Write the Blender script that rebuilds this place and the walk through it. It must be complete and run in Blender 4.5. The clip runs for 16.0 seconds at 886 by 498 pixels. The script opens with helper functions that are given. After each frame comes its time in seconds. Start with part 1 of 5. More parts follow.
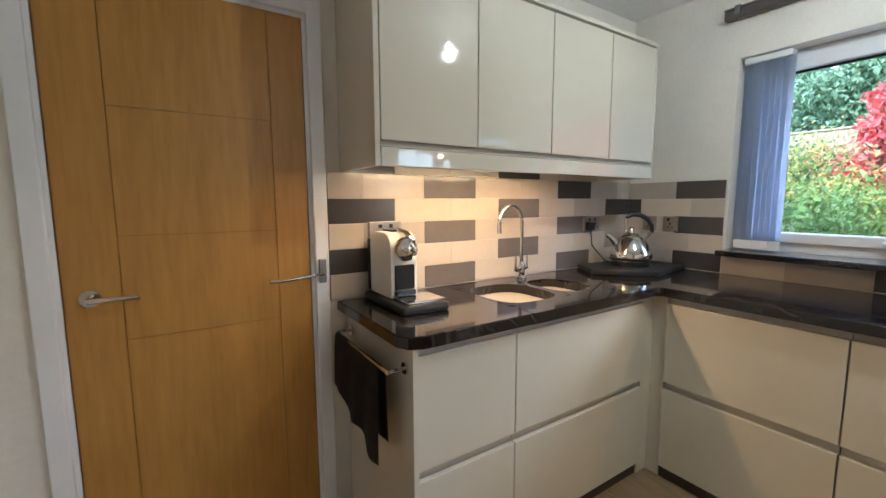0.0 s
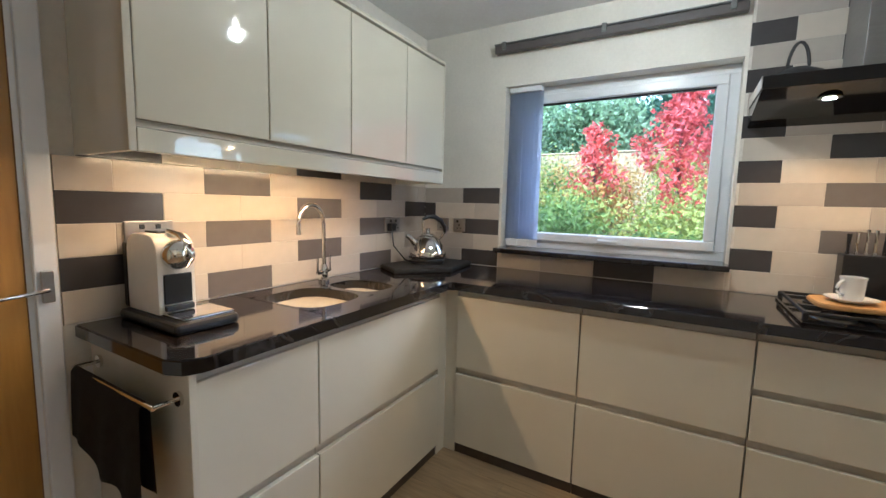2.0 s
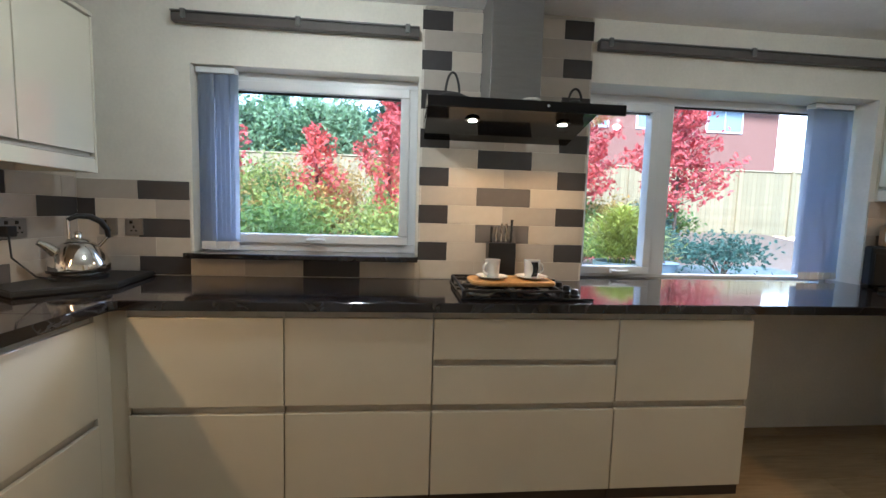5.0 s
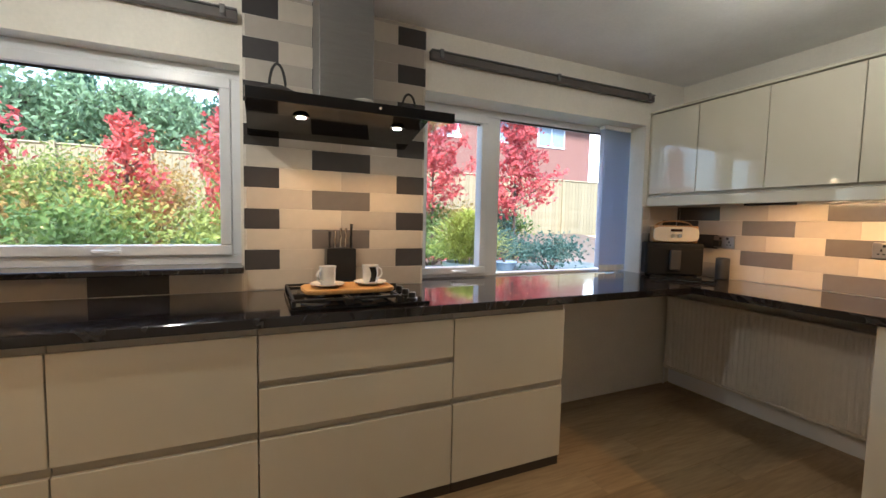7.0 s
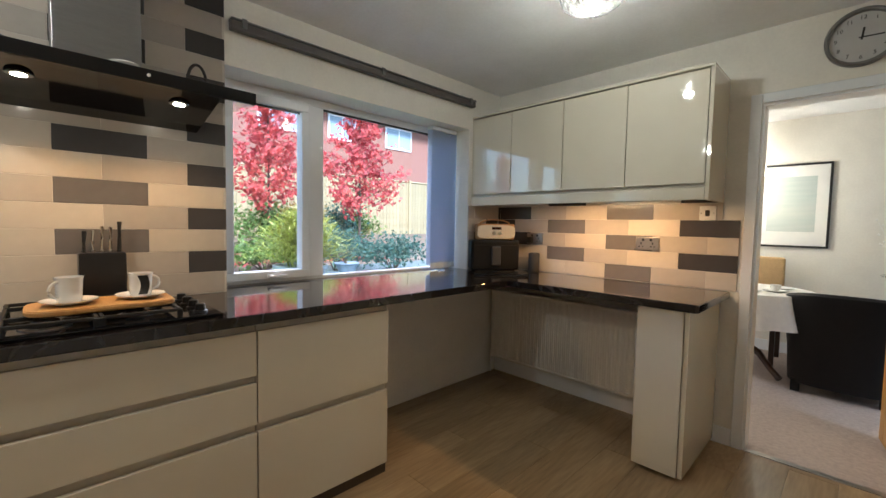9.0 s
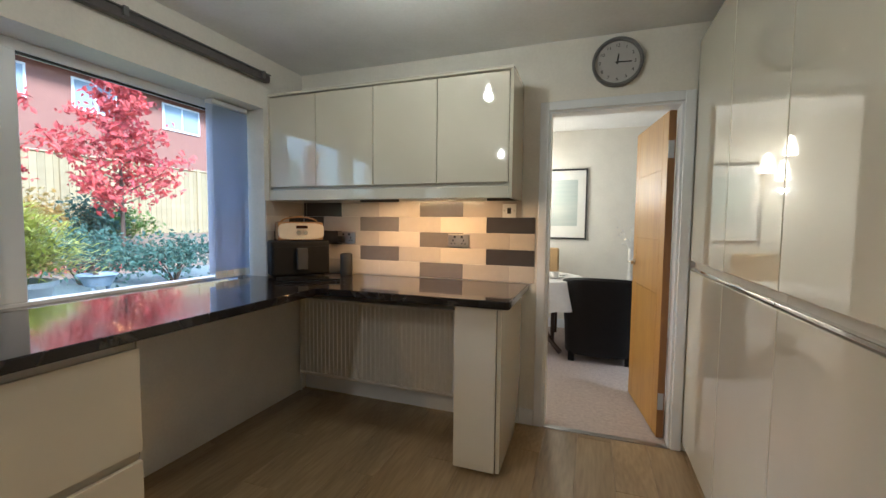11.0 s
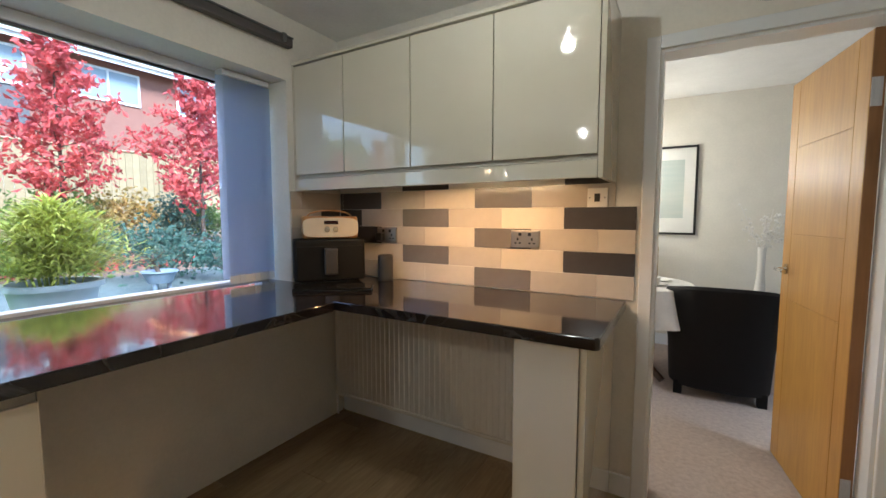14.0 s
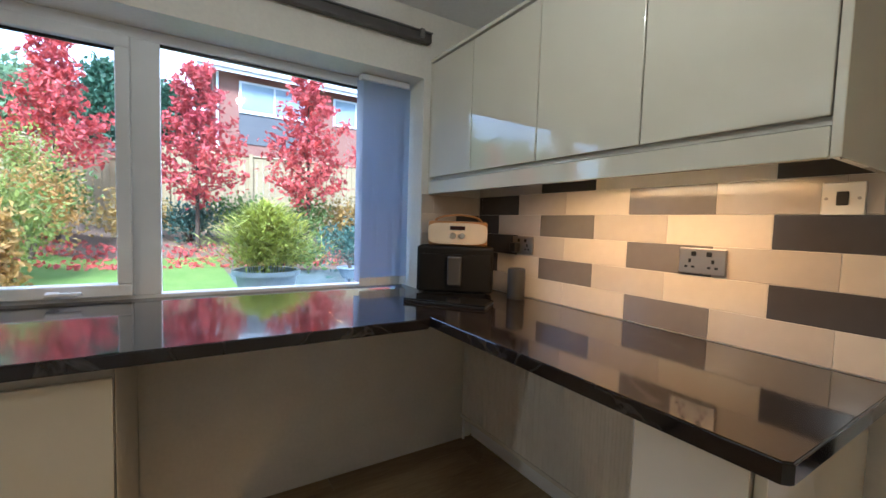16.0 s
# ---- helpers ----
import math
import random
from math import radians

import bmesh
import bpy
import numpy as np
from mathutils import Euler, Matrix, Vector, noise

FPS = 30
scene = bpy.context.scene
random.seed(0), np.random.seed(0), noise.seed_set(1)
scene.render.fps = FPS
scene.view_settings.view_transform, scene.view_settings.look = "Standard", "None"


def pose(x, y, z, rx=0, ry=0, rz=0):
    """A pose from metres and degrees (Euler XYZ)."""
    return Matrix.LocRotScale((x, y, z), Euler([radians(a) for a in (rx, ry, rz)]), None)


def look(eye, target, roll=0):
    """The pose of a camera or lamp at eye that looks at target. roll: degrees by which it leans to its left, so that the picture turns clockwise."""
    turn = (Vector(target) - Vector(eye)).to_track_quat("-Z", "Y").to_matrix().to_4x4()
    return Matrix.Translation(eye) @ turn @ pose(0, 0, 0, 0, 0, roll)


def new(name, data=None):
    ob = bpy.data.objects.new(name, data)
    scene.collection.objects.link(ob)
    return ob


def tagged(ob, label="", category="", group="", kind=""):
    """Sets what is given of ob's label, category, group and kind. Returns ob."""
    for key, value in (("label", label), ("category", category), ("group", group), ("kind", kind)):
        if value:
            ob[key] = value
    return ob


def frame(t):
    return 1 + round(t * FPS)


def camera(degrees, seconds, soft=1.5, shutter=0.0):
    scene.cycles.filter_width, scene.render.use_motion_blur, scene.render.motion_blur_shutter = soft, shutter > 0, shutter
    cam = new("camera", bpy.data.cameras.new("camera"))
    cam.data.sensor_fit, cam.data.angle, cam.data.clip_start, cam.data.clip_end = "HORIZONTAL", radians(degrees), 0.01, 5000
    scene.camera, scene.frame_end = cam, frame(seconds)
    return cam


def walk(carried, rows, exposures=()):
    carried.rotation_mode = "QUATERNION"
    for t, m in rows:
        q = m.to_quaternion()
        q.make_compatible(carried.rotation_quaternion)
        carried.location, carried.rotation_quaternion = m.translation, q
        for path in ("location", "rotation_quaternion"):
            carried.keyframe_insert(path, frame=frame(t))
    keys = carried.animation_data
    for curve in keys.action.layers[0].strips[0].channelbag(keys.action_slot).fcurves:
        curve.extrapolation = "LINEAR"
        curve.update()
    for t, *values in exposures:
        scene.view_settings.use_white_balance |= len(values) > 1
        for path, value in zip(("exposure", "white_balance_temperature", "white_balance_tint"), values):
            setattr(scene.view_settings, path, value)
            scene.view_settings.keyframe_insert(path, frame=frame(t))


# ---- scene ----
cam = camera(94.4, 16.0)
PATH = [
    (0, (-0.059, 0.106, 1.288), (1.029, 1.768, 1.058), -0.2),
    (0.5, (-0.05, 0.114, 1.277), (1.226, 1.638, 1.058), 0.1),
    (1, (-0.039, 0.113, 1.284), (1.411, 1.472, 1.06), 0.7),
    (1.5, (-0.035, 0.115, 1.279), (1.552, 1.312, 1.065), 0.9),
    (2, (-0.02, 0.113, 1.285), (1.698, 1.114, 1.07), 1.4),
    (2.5, (-0.009, 0.099, 1.285), (1.808, 0.911, 1.079), 1.7),
    (3, (0.006, 0.073, 1.291), (1.905, 0.666, 1.082), 1.9),
    (3.5, (0.019, 0.059, 1.282), (1.97, 0.451, 1.082), 2.1),
    (4, (0.05, 0.028, 1.271), (2.032, 0.213, 1.082), 2.0),
    (6.5, (0.117, -0.099, 1.272), (1.996, -0.768, 1.126), 1.3),
    (7, (0.124, -0.148, 1.27), (1.942, -0.971, 1.136), 1.2),
    (7.5, (0.136, -0.19, 1.27), (1.889, -1.144, 1.14), 1.2),
    (8, (0.141, -0.248, 1.261), (1.805, -1.352, 1.141), 1.1),
    (8.5, (0.144, -0.309, 1.258), (1.707, -1.551, 1.141), 1.2),
    (9, (0.148, -0.362, 1.256), (1.569, -1.765, 1.141), 1.1),
    (9.5, (0.182, -0.412, 1.257), (1.442, -1.96, 1.14), 0.9),
    (10, (0.269, -0.448, 1.274), (1.291, -2.162, 1.148), 0.7),
    (12.5, (0.334, -0.955, 1.272), (0.88, -2.875, 1.149), 0.5),
    (13, (0.408, -1.029, 1.268), (1.053, -2.918, 1.14), 0.4),
    (13.5, (0.444, -1.155, 1.279), (1.259, -2.976, 1.137), 0.2),
    (14, (0.449, -1.259, 1.273), (1.458, -2.978, 1.116), 0.0),
    (14.5, (0.412, -1.385, 1.272), (1.588, -2.995, 1.118), 0.3),
    (15, (0.363, -1.524, 1.278), (1.73, -2.975, 1.119), 0.6),
    (15.5, (0.394, -1.633, 1.249), (1.914, -2.925, 1.108), 1.1),
    (16, (0.431, -1.751, 1.259), (2.12, -2.815, 1.138), 1.8),
]
walk(cam, [(t, look(eye, target, roll)) for t, eye, target, roll in PATH],
     exposures=[(0.0, 2.52, 4950, 5), (2.0, 2.42, 4950, 5), (4.0, 2.25, 4900, 3), (7.5, 2.18, 5700, 9), (10.0, 2.25, 5250, 4), (13.0, 2.20, 5450, 6), (16.0, 2.22, 5100, 5)])

# ---- light: overcast day outside, warm lamps inside ----
world = bpy.data.worlds.new("world")
scene.world = world
world.use_nodes = True
wt = world.node_tree
sky = wt.nodes.new("ShaderNodeTexSky")
sky.sky_type, sky.sun_disc = "NISHITA", False
sky.sun_elevation, sky.sun_rotation = radians(38), radians(120)
sky.air_density, sky.dust_density, sky.ozone_density = 1.0, 1.5, 1.0
wt.links.new(sky.outputs[0], wt.nodes["Background"].inputs[0])
wt.nodes["Background"].inputs[1].default_value = 0.15


def lamp(name, kind, energy, colour, m, **kw):
    data = bpy.data.lights.new(name, kind)
    data.energy, data.color = energy, colour
    if "size" in kw:
        data.shape, data.size, data.size_y = "RECTANGLE", kw["size"], kw["size_y"]
    if "radius" in kw:
        data.shadow_soft_size = kw["radius"]
    if "angle" in kw:
        data.angle = radians(kw["angle"])
    if "cone" in kw:
        data.spot_size, data.spot_blend = radians(kw["cone"]), 0.5
    ob = new(name, data)
    ob.matrix_basis = m
    return ob


WARM = (1.0, 0.49, 0.16)
SOFT = (1.0, 0.90, 0.72)
lamp("sun", "SUN", 2.5, (1.0, 0.99, 0.98), look((0, 0, 10), (5.0, -2.5, 4.6)), angle=20)
lamp("under_cabinet_light_sink", "AREA", 1.2, WARM, pose(1.05, 1.372, 1.410), size=0.9, size_y=0.02)
lamp("under_cabinet_light_door", "AREA", 1.75, WARM, pose(1.30, -2.905, 1.426), size=0.8, size_y=0.02)
lamp("hood_light_a", "SPOT", 2.9, (1.0, 0.53, 0.19), pose(2.10, -0.33, 1.715, 0, 20, 0), radius=0.022, cone=160)
lamp("hood_light_b", "SPOT", 2.9, (1.0, 0.53, 0.19), pose(2.10, -0.78, 1.715, 0, 20, 0), radius=0.022, cone=160)
lamp("ceiling_bulb_door_end", "POINT", 2.6, SOFT, pose(1.03, -2.13, 2.196), radius=0.030)
lamp("ceiling_bulb_sink_end", "POINT", 4.9, SOFT, pose(1.45, 0.32, 2.196), radius=0.030)
lamp("dining_pendant_bulbs", "POINT", 2.0, SOFT, pose(0.98, -5.45, 1.62), radius=0.02)
# fill lamp added to brighten the dining room; no window stands here
lamp("dining_fill_light", "AREA", 6.0, (1.0, 0.86, 0.68), look((2.3, -4.6, 1.4), (0, -4.8, 1.0)), size=1.6, size_y=1.2)


# ---- materials ----
def mat(name, colour, rough=0.5, metal=0.0, grain=20.0, vary=0.08, bump=0.0, stretch=(1, 1, 1), random=0.0, second=None,
        coat=0.0, emit=0.0, island=0.0):
    m = bpy.data.materials.new(name)
    m.use_nodes = True
    n, l = m.node_tree.nodes, m.node_tree.links
    b = n["Principled BSDF"]
    b.inputs["Roughness"].default_value, b.inputs["Metallic"].default_value = rough, metal
    b.inputs["Coat Weight"].default_value = coat
    b.inputs["Coat Roughness"].default_value = 0.03
    co, mp = n.new("ShaderNodeTexCoord"), n.new("ShaderNodeMapping")
    mp.inputs["Scale"].default_value = stretch
    l.new(co.outputs["Object"], mp.inputs["Vector"])
    fine, broad = n.new("ShaderNodeTexNoise"), n.new("ShaderNodeTexNoise")
    fine.inputs["Scale"].default_value, broad.inputs["Scale"].default_value = grain, grain * 0.13
    fine.inputs["Detail"].default_value, broad.inputs["Detail"].default_value = 6, 3
    l.new(mp.outputs[0], fine.inputs["Vector"])
    l.new(mp.outputs[0], broad.inputs["Vector"])
    add = n.new("ShaderNodeMath")
    add.operation = "ADD"
    l.new(fine.outputs["Fac"], add.inputs[0])
    l.new(broad.outputs["Fac"], add.inputs[1])
    rng = n.new("ShaderNodeMapRange")
    rng.inputs["From Min"].default_value, rng.inputs["From Max"].default_value = 0.65, 1.35
    l.new(add.outputs[0], rng.inputs["Value"])
    mix = n.new("ShaderNodeMix")
    mix.data_type = "RGBA"
    other = second or [c * (1 - 2 * vary) for c in colour]
    first = colour if second else [min(1, c * (1 + vary)) for c in colour]
    mix.inputs["A"].default_value, mix.inputs["B"].default_value = (*other, 1), (*first, 1)
    l.new(rng.outputs[0], mix.inputs["Factor"])
    out = mix.outputs["Result"]
    if random or island:
        src = n.new("ShaderNodeNewGeometry").outputs["Random Per Island"] if island else n.new("ShaderNodeObjectInfo").outputs["Random"]
        r2 = n.new("ShaderNodeMapRange")
        k = random or island
        r2.inputs["To Min"].default_value, r2.inputs["To Max"].default_value = 1 - k, 1 + k
        l.new(src, r2.inputs["Value"])
        hsv = n.new("ShaderNodeHueSaturation")
        l.new(r2.outputs[0], hsv.inputs["Value"])
        l.new(out, hsv.inputs["Color"])
        out = hsv.outputs[0]
    l.new(out, b.inputs["Base Color"])
    if bump:
        bp = n.new("ShaderNodeBump")
        bp.inputs["Strength"].default_value, bp.inputs["Distance"].default_value = bump, 0.004
        l.new(fine.outputs["Fac"], bp.inputs["Height"])
        l.new(bp.outputs[0], b.inputs["Normal"])
    if emit:
        b.inputs["Emission Color"].default_value = (*colour, 1)
        b.inputs["Emission Strength"].default_value = emit
    return m


def glass_mat(name, tint=(1, 1, 1)):
    m = bpy.data.materials.new(name)
    m.use_nodes = True
    n, l = m.node_tree.nodes, m.node_tree.links
    n.remove(n["Principled BSDF"])
    clear, gloss, mix, fr = (n.new(k) for k in ("ShaderNodeBsdfTransparent", "ShaderNodeBsdfGlossy", "ShaderNodeMixShader", "ShaderNodeLayerWeight"))
    clear.inputs[0].default_value = (*tint, 1)
    gloss.inputs["Roughness"].default_value = 0.01
    fr.inputs["Blend"].default_value = 0.5
    power, scale = n.new("ShaderNodeMath"), n.new("ShaderNodeMath")
    power.operation, scale.operation = "POWER", "MULTIPLY_ADD"
    power.inputs[1].default_value, scale.inputs[1].default_value, scale.inputs[2].default_value = 4.0, 0.5, 0.03
    l.new(fr.outputs["Facing"], power.inputs[0])
    l.new(power.outputs[0], scale.inputs[0])
    l.new(scale.outputs[0], mix.inputs[0])
    l.new(clear.outputs[0], mix.inputs[1])
    l.new(gloss.outputs[0], mix.inputs[2])
    l.new(mix.outputs[0], n["Material Output"].inputs[0])
    return m


def leaf_mat(name, colour, second, vary=0.35, through_light=0.35):
    m = mat(name, colour, 0.6, second=second, grain=3.0, island=vary)
    n, l = m.node_tree.nodes, m.node_tree.links
    b = n["Principled BSDF"]
    tr, mx = n.new("ShaderNodeBsdfTranslucent"), n.new("ShaderNodeMixShader")
    mx.inputs[0].default_value = through_light
    l.new(b.inputs["Base Color"].links[0].from_socket, tr.inputs[0])
    l.new(b.outputs[0], mx.inputs[1])
    l.new(tr.outputs[0], mx.inputs[2])
    l.new(mx.outputs[0], n["Material Output"].inputs[0])
    return m


WALL = mat("wall_paint", (0.79, 0.76, 0.69), 0.75, grain=60, vary=0.03, bump=0.08)
CEIL = mat("ceiling_paint", (0.86, 0.86, 0.86), 0.85, grain=50, vary=0.03, bump=0.1)
GLOSS = mat("cream_gloss_lacquer", (0.66, 0.62, 0.51), 0.045, grain=4, vary=0.02, coat=0.75)
CARCASS = mat("cream_carcass", (0.52, 0.49, 0.42), 0.4, grain=30, vary=0.04)
# cream of the fronts, darkened so the recess shade is in the colour
RAIL = mat("shaded_handle_recess", (0.48, 0.45, 0.38), 0.4, grain=30, vary=0.05)
PLINTH = mat("dark_brown_plinth", (0.05, 0.035, 0.025), 0.5, vary=0.1)
GRANITE = mat("dark_veined_laminate", (0.005, 0.004, 0.005), 0.085, grain=7, second=(0.014, 0.011, 0.011), bump=0.01, stretch=(1, 3, 1), coat=0.25)


def veins(m, colour, scale, width):
    """Thin wandering pale veins over a dark stone pattern."""
    n, l = m.node_tree.nodes, m.node_tree.links
    b = n["Principled BSDF"]
    old = b.inputs["Base Color"].links[0].from_socket
    co, tex, off, absn, rng, mix = (n.new(k) for k in ("ShaderNodeTexCoord", "ShaderNodeTexNoise", "ShaderNodeMath", "ShaderNodeMath", "ShaderNodeMapRange", "ShaderNodeMix"))
    tex.inputs["Scale"].default_value, tex.inputs["Detail"].default_value, tex.inputs["Distortion"].default_value = scale, 5, 1.6
    off.operation, absn.operation = "SUBTRACT", "ABSOLUTE"
    off.inputs[1].default_value = 0.5
    rng.inputs["From Min"].default_value, rng.inputs["From Max"].default_value = 0.0, width
    rng.inputs["To Min"].default_value, rng.inputs["To Max"].default_value = 1.0, 0.0
    mix.data_type = "RGBA"
    mix.inputs["B"].default_value = (*colour, 1)
    l.new(co.outputs["Object"], tex.inputs["Vector"])
    l.new(tex.outputs["Fac"], off.inputs[0])
    l.new(off.outputs[0], absn.inputs[0])
    l.new(absn.outputs[0], rng.inputs["Value"])
    l.new(rng.outputs[0], mix.inputs["Factor"])
    l.new(old, mix.inputs["A"])
    l.new(mix.outputs["Result"], b.inputs["Base Color"])


veins(GRANITE, (0.044, 0.040, 0.039), 2.6, 0.020)
T_WHITE = mat("tile_cream", (0.58, 0.525, 0.45), 0.16, grain=25, vary=0.03, random=0.04)
T_BEIGE = mat("tile_beige", (0.46, 0.415, 0.365), 0.16, grain=25, vary=0.03, random=0.04)
T_GREY = mat("tile_mid_grey", (0.16, 0.145, 0.14), 0.16, grain=25, vary=0.04, random=0.06)
T_DARK = mat("tile_dark_grey", (0.060, 0.056, 0.058), 0.16, grain=25, vary=0.04, random=0.06)
GROUT = mat("grout", (0.68, 0.64, 0.58), 0.85, grain=200, vary=0.1, bump=0.2)
UPVC = mat("white_upvc", (0.80, 0.82, 0.85), 0.3, grain=10, vary=0.02)
BLIND = leaf_mat("blue_grey_blind_fabric", (0.62, 0.68, 0.80), (0.56, 0.62, 0.74), 0.05, 0.55)
OAK = mat("oak_veneer", (0.50, 0.27, 0.055), 0.38, grain=11, second=(0.36, 0.18, 0.034), stretch=(5, 5, 0.5), bump=0.05)
OAK_EDGE = mat("oak_edge", (0.26, 0.12, 0.035), 0.5, grain=20, vary=0.1, stretch=(4, 4, 0.4))
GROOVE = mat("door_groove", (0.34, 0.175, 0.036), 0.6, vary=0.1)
FLOOR = mat("oak_laminate_plank", (0.40, 0.285, 0.155), 0.30, grain=9, second=(0.21, 0.14, 0.07), stretch=(6, 0.6, 1), random=0.12, bump=0.03)
CARPET = mat("beige_carpet", (0.48, 0.40, 0.36), 0.95, grain=300, vary=0.12, bump=0.5)
STEEL = mat("brushed_steel", (0.42, 0.41, 0.40), 0.28, 1.0, grain=60, vary=0.08, stretch=(1, 8, 1))
SINK_STEEL = mat("sink_steel", (0.36, 0.36, 0.37), 0.17, 1.0, grain=40, vary=0.06)
MATTE = mat("matte_black_plastic", (0.006, 0.006, 0.006), 0.55, grain=150, vary=0.15, bump=0.05)
MATTE.node_tree.nodes["Principled BSDF"].inputs["Specular IOR Level"].default_value = 0.25
CHROME = mat("polished_chrome", (0.75, 0.74, 0.72), 0.08, 1.0, vary=0.03)
HOODSTEEL = mat("hood_steel", (0.30, 0.30, 0.30), 0.35, 0.8, grain=60, vary=0.05, stretch=(1, 1, 8))
BLACK = mat("black_plastic", (0.012, 0.012, 0.013), 0.3, vary=0.15)
BLACKGLOSS = mat("black_gloss_metal", (0.008, 0.008, 0.009), 0.08, vary=0.1)
IRON = mat("cast_iron", (0.014, 0.014, 0.014), 0.6, grain=120, vary=0.2, bump=0.3)
WHITE = mat("white_plastic", (0.78, 0.77, 0.74), 0.3, vary=0.02)
CHINA = mat("white_china", (0.80, 0.78, 0.74), 0.15, vary=0.02)
CHINA_DARK = mat("black_china_pattern", (0.02, 0.02, 0.02), 0.15, vary=0.1)
BOARD = mat("light_wood_board", (0.58, 0.33, 0.11), 0.5, grain=14, second=(0.45, 0.24, 0.07), stretch=(1, 7, 1))
TOWEL = mat("dark_towel", (0.035, 0.03, 0.028), 0.95, grain=250, vary=0.2, bump=0.6)
SOCKET = mat("steel_socket_plate", (0.35, 0.33, 0.31), 0.35, 0.9, vary=0.05)
RADIATOR = mat("radiator_enamel", (0.70, 0.68, 0.63), 0.4, vary=0.03)
RADIO_WOOD = mat("radio_veneer", (0.42, 0.22, 0.08), 0.4, grain=20, vary=0.15, stretch=(1, 1, 6))
CREAM = mat("cream_plastic", (0.62, 0.56, 0.45), 0.4, vary=0.03)
DISPLAY = mat("display", (0.03, 0.01, 0.01), 0.2)
LEATHER = mat("black_leather", (0.005, 0.004, 0.004), 0.62, grain=160, vary=0.2, bump=0.3)
LEATHER.node_tree.nodes["Principled BSDF"].inputs["Specular IOR Level"].default_value = 0.22
LINEN = mat("white_tablecloth", (0.78, 0.76, 0.73), 0.9, grain=200, vary=0.04, bump=0.3)
DARKWOOD = mat("dark_wood", (0.05, 0.022, 0.012), 0.35, grain=18, vary=0.2, stretch=(1, 1, 0.3))
TAN = mat("tan_upholstery", (0.45, 0.30, 0.14), 0.8, grain=100, vary=0.08, bump=0.2)
GLASS = glass_mat("window_glass")
SHADE = mat("lit_glass_shade", (1.0, 0.82, 0.58), 0.3, emit=3.0)
BULB = mat("bulb", (1.0, 0.86, 0.66), 0.4, emit=25.0)
STRIP = mat("led_strip", (1.0, 0.72, 0.40), 0.4, emit=8.0)
SPOT = mat("spot_lens", (1.0, 0.85, 0.62), 0.4, emit=20.0)
CLOCKFACE = mat("clock_face", (0.50, 0.49, 0.48), 0.5, vary=0.03)
CLOCKRIM = mat("clock_rim", (0.20, 0.20, 0.20), 0.35, 0.6, vary=0.05)
PAPER = mat("picture_mount", (0.74, 0.73, 0.70), 0.8, vary=0.02)
ART = mat("pale_seascape_print", (0.50, 0.53, 0.50), 0.7, grain=6, second=(0.40, 0.46, 0.45), stretch=(0.4, 1, 5))
GRASS = mat("lawn", (0.19, 0.27, 0.055), 0.9, grain=30, second=(0.10, 0.20, 0.02), bump=0.5)
SOIL = mat("garden_soil", (0.14, 0.10, 0.07), 0.95, grain=12, second=(0.22, 0.15, 0.10), bump=0.6)
SLATE = mat("blue_grey_chippings", (0.15, 0.19, 0.19), 0.9, grain=40, second=(0.08, 0.11, 0.11), bump=0.8)
FENCE = mat("pale_fence_board", (0.42, 0.34, 0.20), 0.8, grain=12, second=(0.30, 0.235, 0.13), stretch=(1, 1, 5), random=0.1)
BRICK = mat("red_brickwork", (0.32, 0.16, 0.12), 0.85, grain=30, second=(0.24, 0.11, 0.085), bump=0.4)
ROOF = mat("grey_roof_tile", (0.12, 0.11, 0.11), 0.8, grain=15, vary=0.15, bump=0.4)
CLAD = mat("grey_cladding", (0.12, 0.12, 0.13), 0.6, vary=0.1)
PANE = mat("far_window_pane", (0.30, 0.36, 0.42), 0.06, vary=0.05)
POT = mat("pale_blue_pot", (0.40, 0.47, 0.52), 0.5, grain=20, vary=0.08)
POT2 = mat("blue_glazed_pot", (0.20, 0.26, 0.33), 0.35, vary=0.1)
BARK = mat("bark", (0.10, 0.07, 0.05), 0.9, grain=30, vary=0.25, bump=0.6, stretch=(1, 1, 0.3))
RED = leaf_mat("red_leaves", (0.70, 0.14, 0.11), (0.42, 0.065, 0.09))
GREEN = leaf_mat("green_leaves", (0.17, 0.25, 0.06), (0.09, 0.16, 0.04))
YELLOW = leaf_mat("yellow_green_leaves", (0.36, 0.38, 0.09), (0.22, 0.29, 0.07))
BAMBOO = leaf_mat("bamboo_leaves", (0.50, 0.50, 0.10), (0.34, 0.42, 0.08))
ORANGE = leaf_mat("orange_leaves", (0.50, 0.27, 0.08), (0.30, 0.27, 0.08))
CONIFER = leaf_mat("conifer_needles", (0.09, 0.18, 0.11), (0.05, 0.12, 0.07))
BLUEFIR = leaf_mat("blue_green_needles", (0.09, 0.17, 0.13), (0.05, 0.11, 0.09))
BROADLEAF = leaf_mat("far_broadleaf", (0.30, 0.40, 0.22), (0.20, 0.30, 0.15))

I4 = Matrix.Identity(4)


# ---- building helpers ----
def mesh_of(bm, material, smooth=False):
    me = bpy.data.meshes.new("mesh")
    bmesh.ops.recalc_face_normals(bm, faces=bm.faces)
    bm.to_mesh(me)
    bm.free()
    me.materials.append(material)
    if smooth:
        me.shade_smooth()
        me.set_sharp_from_angle(angle=radians(40))
    return me


def part(name, bm, material, parent=None, label="", smooth=False):
    ob = new(name, mesh_of(bm, material, smooth))
    if parent:
        ob.parent = parent
        ob.matrix_parent_inverse = I4 if parent.parent else parent.matrix_basis.inverted()
    return tagged(ob, label)


